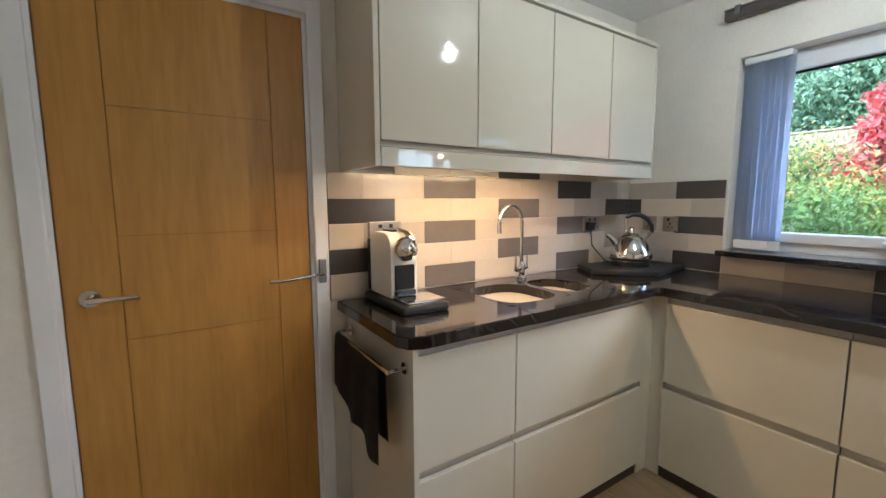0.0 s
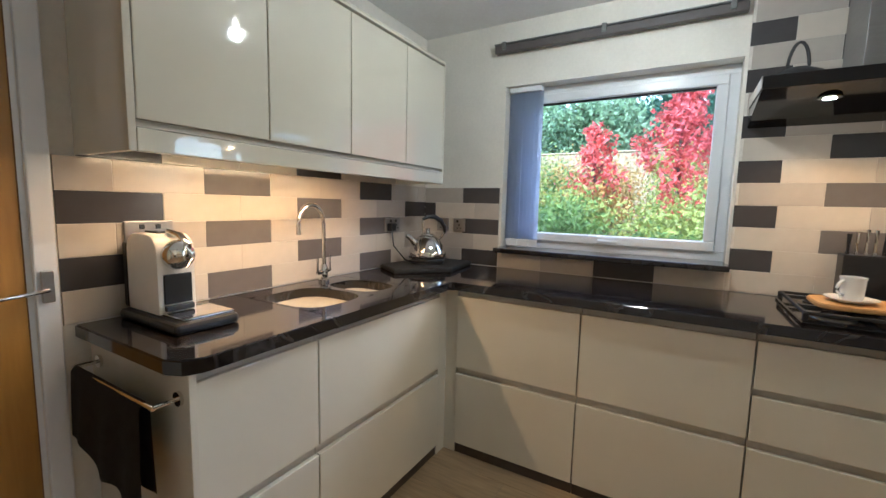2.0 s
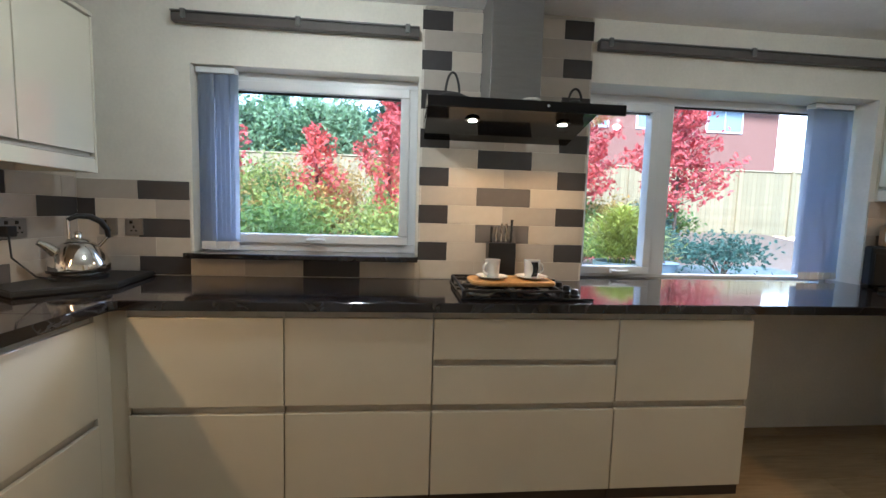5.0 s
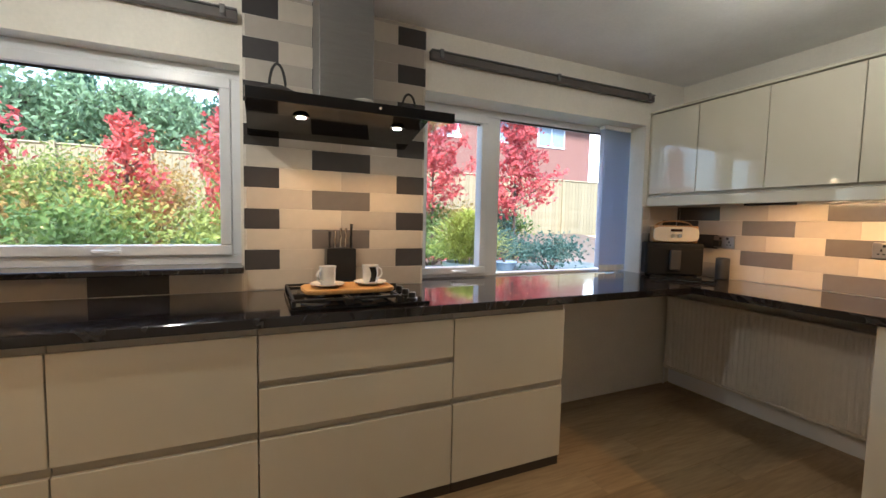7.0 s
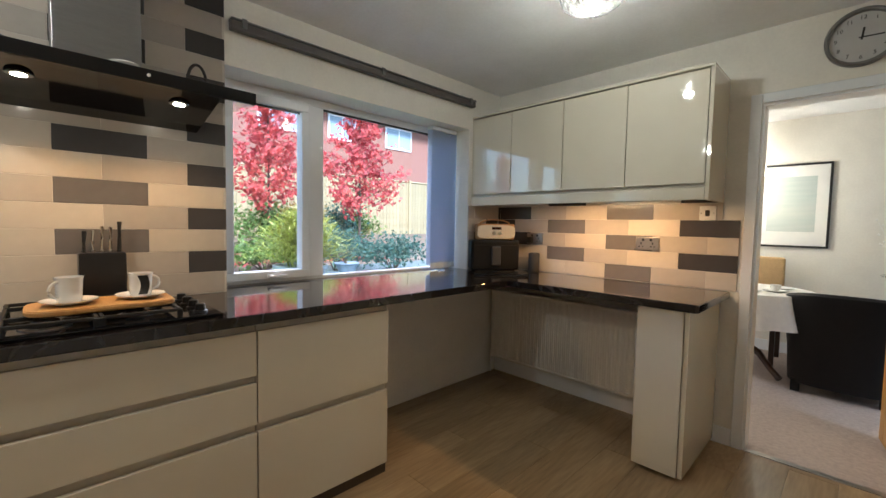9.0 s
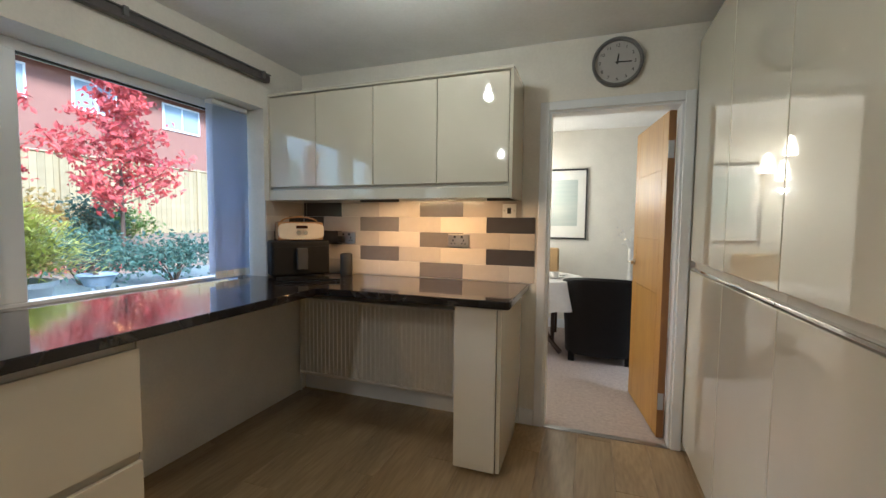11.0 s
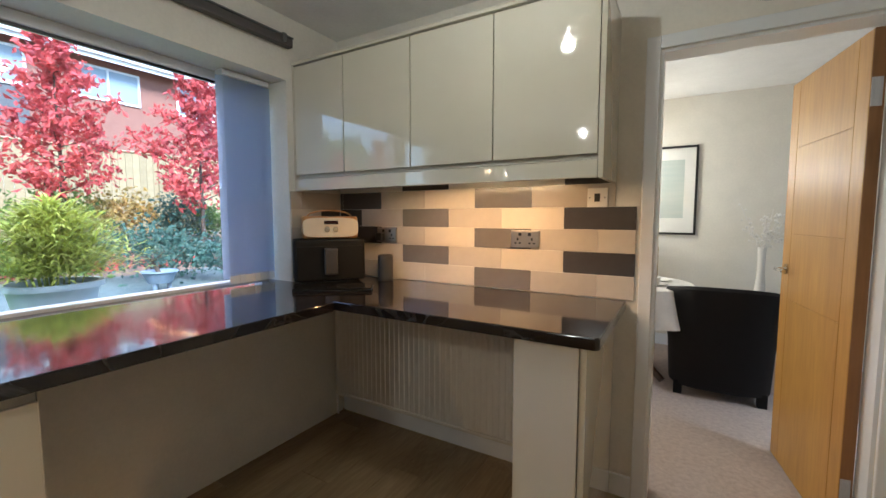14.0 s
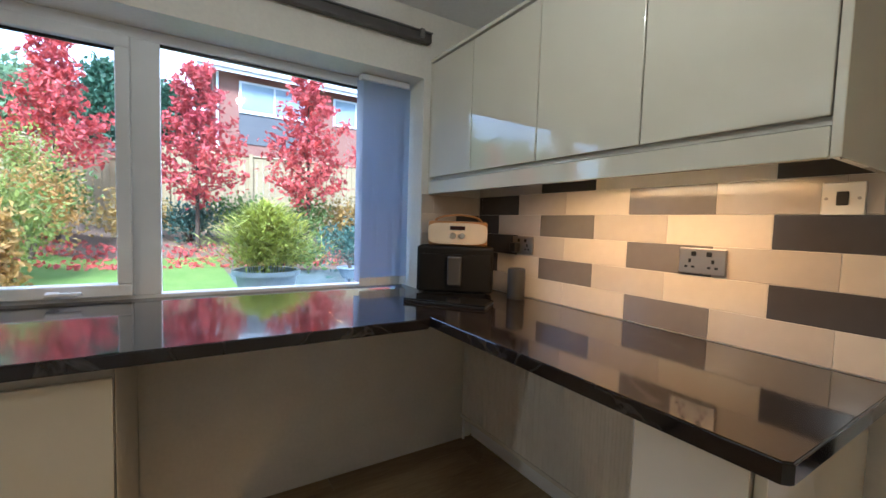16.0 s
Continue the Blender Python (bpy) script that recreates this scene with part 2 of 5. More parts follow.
def thing(name, at, label, category, group=""):
    ob = new(name)
    ob.empty_display_size = 0.05
    ob.matrix_basis = Matrix.Translation(at)
    return tagged(ob, label, category, group)


def box(x0, x1, y0, y1, z0, z1, bevel=0.0, bm=None, seg=2):
    fresh = bmesh.new()
    m = Matrix.Translation(((x0 + x1) / 2, (y0 + y1) / 2, (z0 + z1) / 2)) @ Matrix.Diagonal((abs(x1 - x0), abs(y1 - y0), abs(z1 - z0), 1))
    bmesh.ops.create_cube(fresh, size=1, matrix=m)
    if bevel:
        bmesh.ops.bevel(fresh, geom=fresh.edges[:], offset=bevel, segments=seg, affect="EDGES", profile=0.5)
    return join(bm, fresh)


def join(bm, fresh):
    if bm is None:
        return fresh
    tmp = bpy.data.meshes.new("tmp")
    fresh.to_mesh(tmp)
    fresh.free()
    bm.from_mesh(tmp)
    bpy.data.meshes.remove(tmp)
    return bm


def cyl(at, r, h, r2=None, axis="z", seg=24, bm=None, bevel=0.0):
    fresh = bmesh.new()
    turn = {"z": I4, "x": Matrix.Rotation(radians(90), 4, "Y"), "y": Matrix.Rotation(radians(-90), 4, "X")}[axis]
    m = Matrix.Translation(at) @ turn @ Matrix.Translation((0, 0, h / 2))
    bmesh.ops.create_cone(fresh, cap_ends=True, segments=seg, radius1=r, radius2=r if r2 is None else r2, depth=h, matrix=m)
    if bevel:
        rim = [e for e in fresh.edges if any(len(f.verts) > 4 for f in e.link_faces)]
        bmesh.ops.bevel(fresh, geom=rim, offset=bevel, segments=2, affect="EDGES")
    return join(bm, fresh)


def lathe(at, profile, seg=28, bm=None):
    """A turned shape: profile is (radius, height) from bottom to top."""
    fresh = bmesh.new()
    rings = []
    for r, z in profile:
        rings.append([fresh.verts.new((at[0] + max(r, 1e-4) * math.cos(2 * math.pi * i / seg), at[1] + max(r, 1e-4) * math.sin(2 * math.pi * i / seg), at[2] + z)) for i in range(seg)])
    for a, b in zip(rings, rings[1:]):
        for i in range(seg):
            fresh.faces.new((a[i], a[(i + 1) % seg], b[(i + 1) % seg], b[i]))
    return join(bm, fresh)


def tube(points, r, seg=10, bm=None, closed=False):
    fresh = bmesh.new()
    pts = [Vector(p) for p in points]
    rings = []
    for i, p in enumerate(pts):
        d = (pts[min(i + 1, len(pts) - 1)] - pts[max(i - 1, 0)]).normalized()
        side = d.cross(Vector((0, 0, 1)))
        side = side.normalized() if side.length > 0.05 else Vector((1, 0, 0))
        up = side.cross(d)
        rr = r[i] if isinstance(r, (list, tuple)) else r
        rings.append([fresh.verts.new(p + rr * (math.cos(a) * side + math.sin(a) * up)) for a in (2 * math.pi * k / seg for k in range(seg))])
    for a, b in zip(rings, rings[1:]):
        for k in range(seg):
            fresh.faces.new((a[k], a[(k + 1) % seg], b[(k + 1) % seg], b[k]))
    fresh.faces.new(rings[0]), fresh.faces.new(rings[-1])
    return join(bm, fresh)


def prism(outline, z0, z1, bevel=0.0, bm=None):
    """An outline in x and y raised from z0 to z1."""
    fresh = bmesh.new()
    lo = [fresh.verts.new((x, y, z0)) for x, y in outline]
    hi = [fresh.verts.new((x, y, z1)) for x, y in outline]
    fresh.faces.new(lo), fresh.faces.new(hi)
    for i in range(len(lo)):
        j = (i + 1) % len(lo)
        fresh.faces.new((lo[i], lo[j], hi[j], hi[i]))
    if bevel:
        bmesh.ops.recalc_face_normals(fresh, faces=fresh.faces)
        bmesh.ops.bevel(fresh, geom=[e for e in fresh.edges if abs(e.verts[0].co.z - e.verts[1].co.z) < 1e-6], offset=bevel, segments=3, affect="EDGES")
    return join(bm, fresh)


def ring_points(cx, cy, rx, ry, n, power=2.0):
    out = []
    for i in range(n):
        a = 2 * math.pi * i / n
        c, s = math.cos(a), math.sin(a)
        out.append((cx + rx * math.copysign(abs(c) ** (2 / power), c), cy + ry * math.copysign(abs(s) ** (2 / power), s)))
    return out


def setting(name, bm, material, label="", parent=None):
    return tagged(part(name, bm, material, parent), label, kind="structure")


# ---- the room ----
XW, XO = 2.365, 2.70          # window wall, inner and outer face
YD, YS = -3.215, 1.66         # dining-room wall, sink wall
XB = -0.80                    # wall behind the walk
H = 2.36
WT = 0.905                    # worktop top
W1 = (-0.075, 1.09, 1.02, 1.995)    # window over the sink corner: y0, y1, z0, z1
W2 = (-2.82, -1.03, 0.905, 2.02)    # window over the long worktop

setting("floor", box(XB - 0.1, XW, YD - 0.02, YS, -0.12, -0.012), PLINTH, "dark underlay below wood-effect planks")
ceiling = setting("ceiling", box(XB - 0.1, XO, YD - 0.12, YS + 0.12, H, H + 0.12), CEIL, "smooth white painted kitchen ceiling")

win_wall = box(XW, XO, W1[1], YS + 0.12, -0.1, H)
for y0, y1, z0, z1 in ((W1[0], W1[1], -0.1, W1[2]), (W1[0], W1[1], W1[3], H), (W2[1], W1[0], -0.1, H), (W2[0], W2[1], -0.1, W2[2] - 0.04), (W2[0], W2[1], W2[3], H), (YD - 0.12, W2[0], -0.1, H)):
    box(XW, XO, y0, y1, z0, z1, bm=win_wall)
wall_window = setting("wall_window", win_wall, WALL, "cream painted wall with two windows")
DX0, DX1, DH = -0.16, 0.558, 1.955     # doorway to the dining room
dw = box(DX1, XW, YD - 0.12, YD, 0, H)
box(DX0, DX1, YD - 0.12, YD, DH, H, bm=dw), box(-2.0, DX0, YD - 0.12, YD, 0, H, bm=dw)
wall_dining = setting("wall_dining", dw, WALL, "cream painted wall with doorway to dining room")
SX0, SX1, SH = -0.355, 0.375, 1.945    # cupboard door beside the sink
sw = box(SX1, XW, YS, YS + 0.12, 0, H)
box(SX0, SX1, YS, YS + 0.12, SH, H, bm=sw), box(XB - 0.1, SX0, YS, YS + 0.12, 0, H, bm=sw)
wall_sink = setting("wall_sink", sw, WALL, "cream painted wall behind the sink run")
setting("wall_back", box(XB - 0.1, XB, YD, YS, 0, H), WALL, "plain cream painted wall")
setting("cupboard_back", box(SX0 - 0.1, SX1 + 0.1, YS + 0.125, YS + 0.16, 0, H), WALL, "plain wall behind closed door")


def door_casing(name, x0, x1, top, y, out, w=0.052):
    t = setting(name, box(x0 - w, x0, y, y + out * 0.018, 0, top + w, 0.004), UPVC, "white painted door casing")
    part("casing_leg", box(x1, x1 + w, y, y + out * 0.018, 0, top + w, 0.004), UPVC, t)
    part("casing_head", box(x0, x1, y, y + out * 0.018, top, top + w, 0.004), UPVC, t)
    for a, b in ((x0, x0 + 0.012), (x1 - 0.012, x1)):
        part("jamb", box(a, b, y - out * 0.12, y - out * 0.001, 0, top), UPVC, t)
    part("jamb_head", box(x0 + 0.012, x1 - 0.012, y - out * 0.12, y - out * 0.001, top - 0.012, top), UPVC, t)


door_casing("trim_dining_door", DX0, DX1, DH, YD, 1)
door_casing("trim_cupboard_door", SX0, SX1, SH, YS, -1)
setting("threshold_strip", box(DX0 + 0.012, DX1 - 0.012, YD - 0.03, YD + 0.012, -0.004, 0.005, 0.002), STEEL, "metal threshold strip between wood and carpet")
setting("baseboard_door", box(DX1 + 0.055, 0.715, YD + 0.001, YD + 0.016, 0, 0.10, 0.003), UPVC, "white skirting board")
setting("baseboard_alcove", box(0.945, XW - 0.02, YD + 0.001, YD + 0.02, 0, 0.11, 0.003), UPVC, "white skirting board under radiator")
setting("alcove_panel", box(XW - 0.014, XW - 0.001, YD + 0.021, -1.595, 0, WT - 0.041), WALL, "cream panel on alcove wall")


# ---- windows ----
def window(name, y0, y1, z0, z1, x, lights, label):
    """lights: glass areas (y0, y1, opening)."""
    w = tagged(thing(name, (x, (y0 + y1) / 2, z0), label, "window"), kind="structure")
    d0, d1 = x - 0.035, x + 0.035
    edge = 0.045
    bm = box(d0, d1, y0, y1, z0, z0 + edge, 0.004)
    box(d0, d1, y0, y1, z1 - edge, z1, 0.004, bm)
    box(d0, d1, y0, y0 + edge, z0 + edge, z1 - edge, 0.004, bm)
    box(d0, d1, y1 - edge, y1, z0 + edge, z1 - edge, 0.004, bm)
    part("window_frame", bm, UPVC, w)
    for a, b, opening in lights:
        g0, g1 = z0 + edge, z1 - edge
        if opening:
            s = 0.05
            sash = box(d0 - 0.018, d1 - 0.01, a, b, g0, g0 + s, 0.006)
            box(d0 - 0.018, d1 - 0.01, a, b, g1 - s, g1, 0.006, sash)
            box(d0 - 0.018, d1 - 0.01, a, a + s, g0 + s, g1 - s, 0.006, sash)
            box(d0 - 0.018, d1 - 0.01, b - s, b, g0 + s, g1 - s, 0.006, sash)
            part("sash", sash, UPVC, w)
            m = (a + b) / 2
            hm = box(d0 - 0.045, d0 - 0.020, m - 0.02, m + 0.02, g0 + 0.012, g0 + 0.032, 0.004)
            box(d0 - 0.056, d0 - 0.042, m - 0.09, m + 0.02, g0 + 0.014, g0 + 0.030, 0.005, hm)
            part("window_handle", hm, UPVC, w)
            a, b, g0, g1 = a + s, b - s, g0 + s, g1 - s
        pane = part("pane", box(x - 0.006, x + 0.006, a, b, g0, g1), GLASS, w)
        pane.visible_shadow = False
        gasket = box(d0 + 0.012, d0 + 0.02, a, b, g1 - 0.012, g1)
        part("gasket", gasket, BLACK, w)
    for (a, b, _), (c, d, _) in zip(lights, lights[1:]):
        part("mullion", box(d0, d1, d, a, z0 + edge, z1 - edge, 0.004), UPVC, w)
    return w


window("window_1", W1[0], W1[1], W1[2] + 0.014, W1[3], 2.50, [(-0.03, 1.045, True)], "white upvc casement window over sink corner")
window("window_2", W2[0], W2[1], W2[2] - 0.030, W2[3], 2.60, [(-1.565, -1.075, True), (-2.775, -1.665, False)], "wide white upvc window over long worktop")
setting("window_sill_1", box(2.255, 2.47, W1[0] - 0.012, W1[1] + 0.004, 1.006, 1.034, 0.005), GRANITE, "dark veined window sill board")


def blind(y0, y1, z0, z1, x, n):
    b = thing("vertical_blind", (x, (y0 + y1) / 2, z0), "blue-grey vertical blind drawn open beside window", "blind", "vertical blinds")
    for i in range(n):
        y = y0 + (y1 - y0) * (i + 0.5) / n
        s = bmesh.new()
        w = (y1 - y0) / n * 0.95
        off = 0.005 * math.sin(i * 2.1)
        v = [s.verts.new((x + off + sx, y + sy, z)) for z in (z0 + 0.03, z1) for sx, sy in ((-0.012, -w), (-0.006, 0.0), (0.012, w))]
        s.faces.new((v[0], v[1], v[4], v[3])), s.faces.new((v[1], v[2], v[5], v[4]))
        bmesh.ops.solidify(s, geom=s.faces[:], thickness=0.0015)
        part("slat", s, BLIND, b)
        part("weight", box(x + off - 0.016, x + off - 0.011, y - w * 0.9, y + w * 0.3, z0 + 0.004, z0 + 0.046), UPVC, b)
    part("head_rail", box(x - 0.03, x + 0.03, y0, y1, z1, z1 + 0.03, 0.004), UPVC, b)
    return b


blind(0.88, 1.075, W1[2] + 0.02, W1[3] - 0.035, 2.415, 8)
blind(-2.79, -2.52, W2[2] + 0.01, W2[3] - 0.035, 2.50, 9)


def pole(y0, y1, z):
    p = thing("blind_track", (XW, (y0 + y1) / 2, z), "dark grey blind track fixed above window", "track", "blind tracks")
    part("track", box(XW - 0.055, XW - 0.012, y0, y1, z - 0.024, z + 0.020, 0.006), mat_track, p)
    part("track_lip", box(XW - 0.062, XW - 0.010, y0, y1, z + 0.0205, z + 0.028, 0.002), CLOCKRIM, p)
    n = max(2, int((y1 - y0) / 0.6))
    for i in range(n + 1):
        y = y0 + 0.06 + (y1 - y0 - 0.12) * i / n
        part("bracket", box(XW - 0.066, XW, y - 0.012, y + 0.012, z - 0.01, z + 0.034, 0.003), CLOCKRIM, p)


mat_track = mat("dark_track", (0.10, 0.09, 0.085), 0.5, vary=0.1)
pole(-0.07, 1.15, 2.20)
pole(-2.83, -1.045, 2.205)

# ---- worktops ----
FX = 1.735
outline = [(0.52, 1.085), (0.475, 1.105), (0.455, 1.15), (0.455, YS - 0.012), (XW - 0.004, YS - 0.012), (XW - 0.004, W2[1]), (2.563, W2[1]), (2.563, W2[0]),
           (XW - 0.004, W2[0]), (XW - 0.004, YD + 0.012), (0.655, YD + 0.012), (0.655, -2.553), (0.668, -2.54), (FX + 0.02, -2.54), (FX, -2.52), (FX, 1.065), (FX - 0.02, 1.085)]
BOWLS = ((1.115, 1.375, 0.150, 0.165), (1.405, 1.375, 0.105, 0.140))
SINK_HOLE = (0.955, 1.525, 1.20, 1.55)


def worktop():
    """The slab in strips round the hole for the bowls, each bowl's corner filled by the rim below."""
    bm = prism([(SINK_HOLE[1], 1.085), (SINK_HOLE[1], YS - 0.012), *outline[4:16], (FX - 0.02, 1.085)], WT - 0.04, WT, 0.004)
    prism([(0.52, 1.085), (0.475, 1.105), (0.455, 1.15), (0.455, YS - 0.012), (SINK_HOLE[0], YS - 0.012), (SINK_HOLE[0], 1.085)], WT - 0.04, WT, 0.004, bm)
    for y0, y1 in ((1.085, SINK_HOLE[2]), (SINK_HOLE[3], YS - 0.012)):
        prism([(SINK_HOLE[0], y0), (SINK_HOLE[1], y0), (SINK_HOLE[1], y1), (SINK_HOLE[0], y1)], WT - 0.04, WT, 0.0, bm)
    # the web between the rounded bowl openings
    web = bmesh.new()
    n = 32
    for z in (WT,):
        (x0, x1, y0, y1) = SINK_HOLE
        mid = 1.283
        for (cx, cy, rx, ry), (a, b) in zip(BOWLS, ((x0, mid), (mid, x1))):
            inner = [web.verts.new((x, y, z)) for x, y in ring_points(cx, cy, rx, ry, n, 3.2)]
            outer = []
            for x, y in ring_points(cx, cy, 1, 1, n, 2):
                dx, dy = x - cx, y - cy
                k = min(((b - cx) if dx > 0 else (cx - a)) / max(abs(dx), 1e-6), ((y1 - cy) if dy > 0 else (cy - y0)) / max(abs(dy), 1e-6))
                outer.append(web.verts.new((cx + dx * k, cy + dy * k, z)))
            low = [web.verts.new((v.co.x, v.co.y, z - 0.04)) for v in inner]
            for i in range(n):
                j = (i + 1) % n
                web.faces.new((inner[i], inner[j], outer[j], outer[i]))
                web.faces.new((inner[i], low[i], low[j], inner[j]))
    return join(bm, web)


wtop = tagged(part("worktop", worktop(), GRANITE), "continuous dark veined worktop round three walls", "worktop")


def sink():
    s = thing("sink", (1.26, 1.38, WT - 0.2), "undermounted stainless one-and-a-half-bowl sink", "sink")
    for cx, cy, rx, ry in BOWLS:
        bm = bmesh.new()
        rings = []
        for k, z in ((1.03, WT - 0.041), (1.0, WT - 0.06), (0.97, WT - 0.15), (0.85, WT - 0.175), (0.3, WT - 0.18), (0.0, WT - 0.182)):
            rings.append([bm.verts.new((x, y, z)) for x, y in ring_points(cx, cy, max(rx * k, 0.001), max(ry * k, 0.001), 32, 3.2)])
        for a, b in zip(rings, rings[1:]):
            for i in range(32):
                bm.faces.new((a[i], a[(i + 1) % 32], b[(i + 1) % 32], b[i]))
        part("bowl", bm, SINK_STEEL, s, smooth=True)
        part("waste", cyl((cx + rx * 0.3, cy, WT - 0.180), 0.035, 0.006, bevel=0.002), CHROME, s)


sink()


def tap(x, y):
    t = thing("kitchen_tap", (x, y, WT), "chrome swan-neck mixer tap with two levers", "tap")
    part("tap_base", lathe((x, y, WT), [(0, 0), (0.026, 0), (0.026, 0.012), (0.018, 0.02), (0.018, 0.07), (0.013, 0.085), (0, 0.085)]), CHROME, t, smooth=True)
    d = Vector((-0.98, -0.2, 0))
    pts = [Vector((x, y, WT + 0.08)), Vector((x, y, WT + 0.22))]
    for i in range(13):
        a = math.pi * i / 12
        pts.append(Vector((x, y, WT + 0.28)) + d * 0.09 * (1 - math.cos(a)) + Vector((0, 0, 0.085 * math.sin(a))))
    pts.append(pts[-1] + Vector((0, 0, -0.045)))
    part("spout", tube(pts, 0.0105, 12), CHROME, t, smooth=True)
    for sx in (-1, 1):
        part("lever", tube([(x, y, WT + 0.05), (x + 0.055 * sx, y + 0.02 * sx, WT + 0.05), (x + 0.058 * sx, y + 0.021 * sx, WT + 0.06), (x + 0.058 * sx, y + 0.021 * sx, WT + 0.12)], [0.012, 0.010, 0.006, 0.005], 10), CHROME, t, smooth=True)


tap(1.37, 1.58)

# ---- base units ----
ZB, ZT = 0.055, 0.832
MID = (0.430, 0.463)


def base_unit(axis, a, b, front, back, rows, label, depth=0.019):
    """A run unit: axis 'y' faces -x at x=front, axis 'x' faces -y at y=front."""
    at = (front + 0.2, (a + b) / 2, 0) if axis == "y" else ((a + b) / 2, front + 0.2, 0)
    u = thing("base_unit", at, label, "cabinet", "kitchen base units")

    def bx(p, q, d0, d1, z0, z1, bevel=0.0):
        return box(d0, d1, p, q, z0, z1, bevel) if axis == "y" else box(p, q, d0, d1, z0, z1, bevel)
    part("body", bx(a + 0.001, b - 0.001, front + depth + 0.003, back, ZB, WT - 0.041), RAIL, u, "cream carcass and handle rail, recess shade put into colour")
    part("plinth", bx(a + 0.001, b - 0.001, front + 0.014, front + 0.03, -0.004, ZB - 0.001), PLINTH, u, "dark brown recessed plinth")
    for z0, z1 in rows:
        part("drawer_front", bx(a + 0.0015, b - 0.0015, front, front + depth, z0, z1, 0.003), GLOSS, u)
    return u


two = ((ZB, MID[0]), (MID[1], ZT))
base_unit("y", 0.462, 1.062, 1.765, XW - 0.02, two, "cream gloss handleless drawer unit beside the corner")
base_unit("y", -0.144, 0.460, 1.765, XW - 0.02, two, "cream gloss handleless unit with two deep fronts")
base_unit("y", -0.955, -0.146, 1.765, XW - 0.02, ((ZB, 0.428), (0.460, 0.628), (0.656, ZT)), "wide cream gloss drawer unit under the hob")
base_unit("y", -1.590, -0.957, 1.765, XW - 0.02, two, "cream gloss handleless unit beside open alcove")
base_unit("x", 0.508, 0.909, 1.12, YS - 0.02, two, "cream gloss handleless unit at end of sink run")
base_unit("x", 0.911, 1.700, 1.12, YS - 0.02, two, "wide cream gloss unit under the sink")
tagged(part("corner_post", box(1.776, 1.79, 1.0625, 1.128, 0.0, WT - 0.041, bm=box(1.701, 1.79, 1.128, 1.15, 0.0, WT - 0.041)), GLOSS), "cream corner filler post between base units", "filler")
ep = tagged(part("end_panel", box(0.487, 0.5065, 1.10, YS - 0.02, 0.0, WT - 0.041, 0.002), GLOSS), "cream gloss end panel of sink run", "panel")
tagged(part("end_panel", box(1.785, XW - 0.02, -1.594, -1.5915, 0.0, WT - 0.041), GLOSS), "cream end panel beside open alcove", "panel")


def peninsula():
    u = thing("base_unit", (0.83, -2.9, 0), "narrow cream gloss end unit under worktop, one door", "cabinet", "kitchen base units")
    part("body", box(0.722, 0.938, -2.575, YD + 0.02, 0.055, WT - 0.041, 0.002), GLOSS, u)
    part("door", box(0.724, 0.940, -2.600, -2.580, 0.022, 0.820, 0.003), GLOSS, u)
    part("side_panel", box(0.700, 0.7205, -2.590, YD + 0.02, 0.022, WT - 0.041, 0.002), GLOSS, u)
    part("plinth", box(0.735, 0.93, -2.66, -2.645, -0.004, 0.054), PLINTH, u)
    for x in (0.75, 0.91):
        part("leg", cyl((x, -2.70, -0.004), 0.015, 0.058), BLACK, u)


peninsula()


# ---- wall units ----
def wall_units(splits, front, back, z0, zd, z1, sign, group, label):
    """Units side by side along x; sign -1 faces -y."""
    for i, (a, b) in enumerate(zip(splits, splits[1:])):
        u = thing("wall_unit", ((a + b) / 2, (front + back) / 2, z0), label, "cabinet", group)
        f1 = front - sign * 0.020
        part("body", box(a + 0.0005, b - 0.0005, f1 - sign * 0.002, back, zd - 0.012, z1 - 0.004), CARCASS, u)
        part("door", box(a + 0.002, b - 0.002, front, f1, zd, z1 - 0.008, 0.003), GLOSS, u)
    x0, x1 = splits[0], splits[-1]
    for a, b in ((x0 - 0.020, x0 - 0.001), (x1 + 0.001, x1 + 0.012)):
        tagged(part("end_panel", box(a, b, front, back, z0, z1, 0.002), GLOSS), "cream gloss end panel of wall units", "panel")
    p = thing("pelmet", ((x0 + x1) / 2, front, z0), "cream gloss light pelmet below wall units", "pelmet")
    part("pelmet_board", box(x0, x1, front + sign * 0.001, front - sign * 0.020, z0, zd - 0.022, 0.003), GLOSS, p)
    # the lip shares the cream with gap shade painted in
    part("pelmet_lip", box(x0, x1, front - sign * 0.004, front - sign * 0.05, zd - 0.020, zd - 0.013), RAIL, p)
    c = tagged(part("cornice", box(x0 - 0.02, x1 + 0.012, front + sign * 0.004, back, z1 + 0.001, z1 + 0.018, 0.003), GLOSS), "cream top panel over wall units", "panel")


wall_units((0.505, 0.895, 1.285, 1.675, 2.03), 1.325, YS - 0.002, 1.402, 1.484, 2.055, -1, "wall units over the sink", "cream gloss handleless wall unit over the sink")
wall_units((0.732, 1.150, 1.566, 1.985, 2.352), -2.86, YD + 0.002, 1.418, 1.505, 2.105, 1, "wall units over the short worktop", "cream gloss handleless wall unit beside the doorway")
for x0, x1, y in ((0.62, 1.32, 1.372), (1.02, 1.52, -2.905)):
    s = thing("under_cabinet_light", ((x0 + x1) / 2, y, 1.43), "slim warm led strip under wall units", "light", "under-cabinet lights")
    zs = 1.414 if y > 0 else 1.430
    part("strip_housing", box(x0 - 0.02, x1 + 0.02, y - 0.02, y + 0.02, zs + 0.0045, zs + 0.04, 0.003), WHITE, s)
    part("strip_lens", box(x0, x1, y - 0.008, y + 0.008, zs, zs + 0.004), STRIP, s)


# ---- tall units behind the walk ----
TX = -0.215


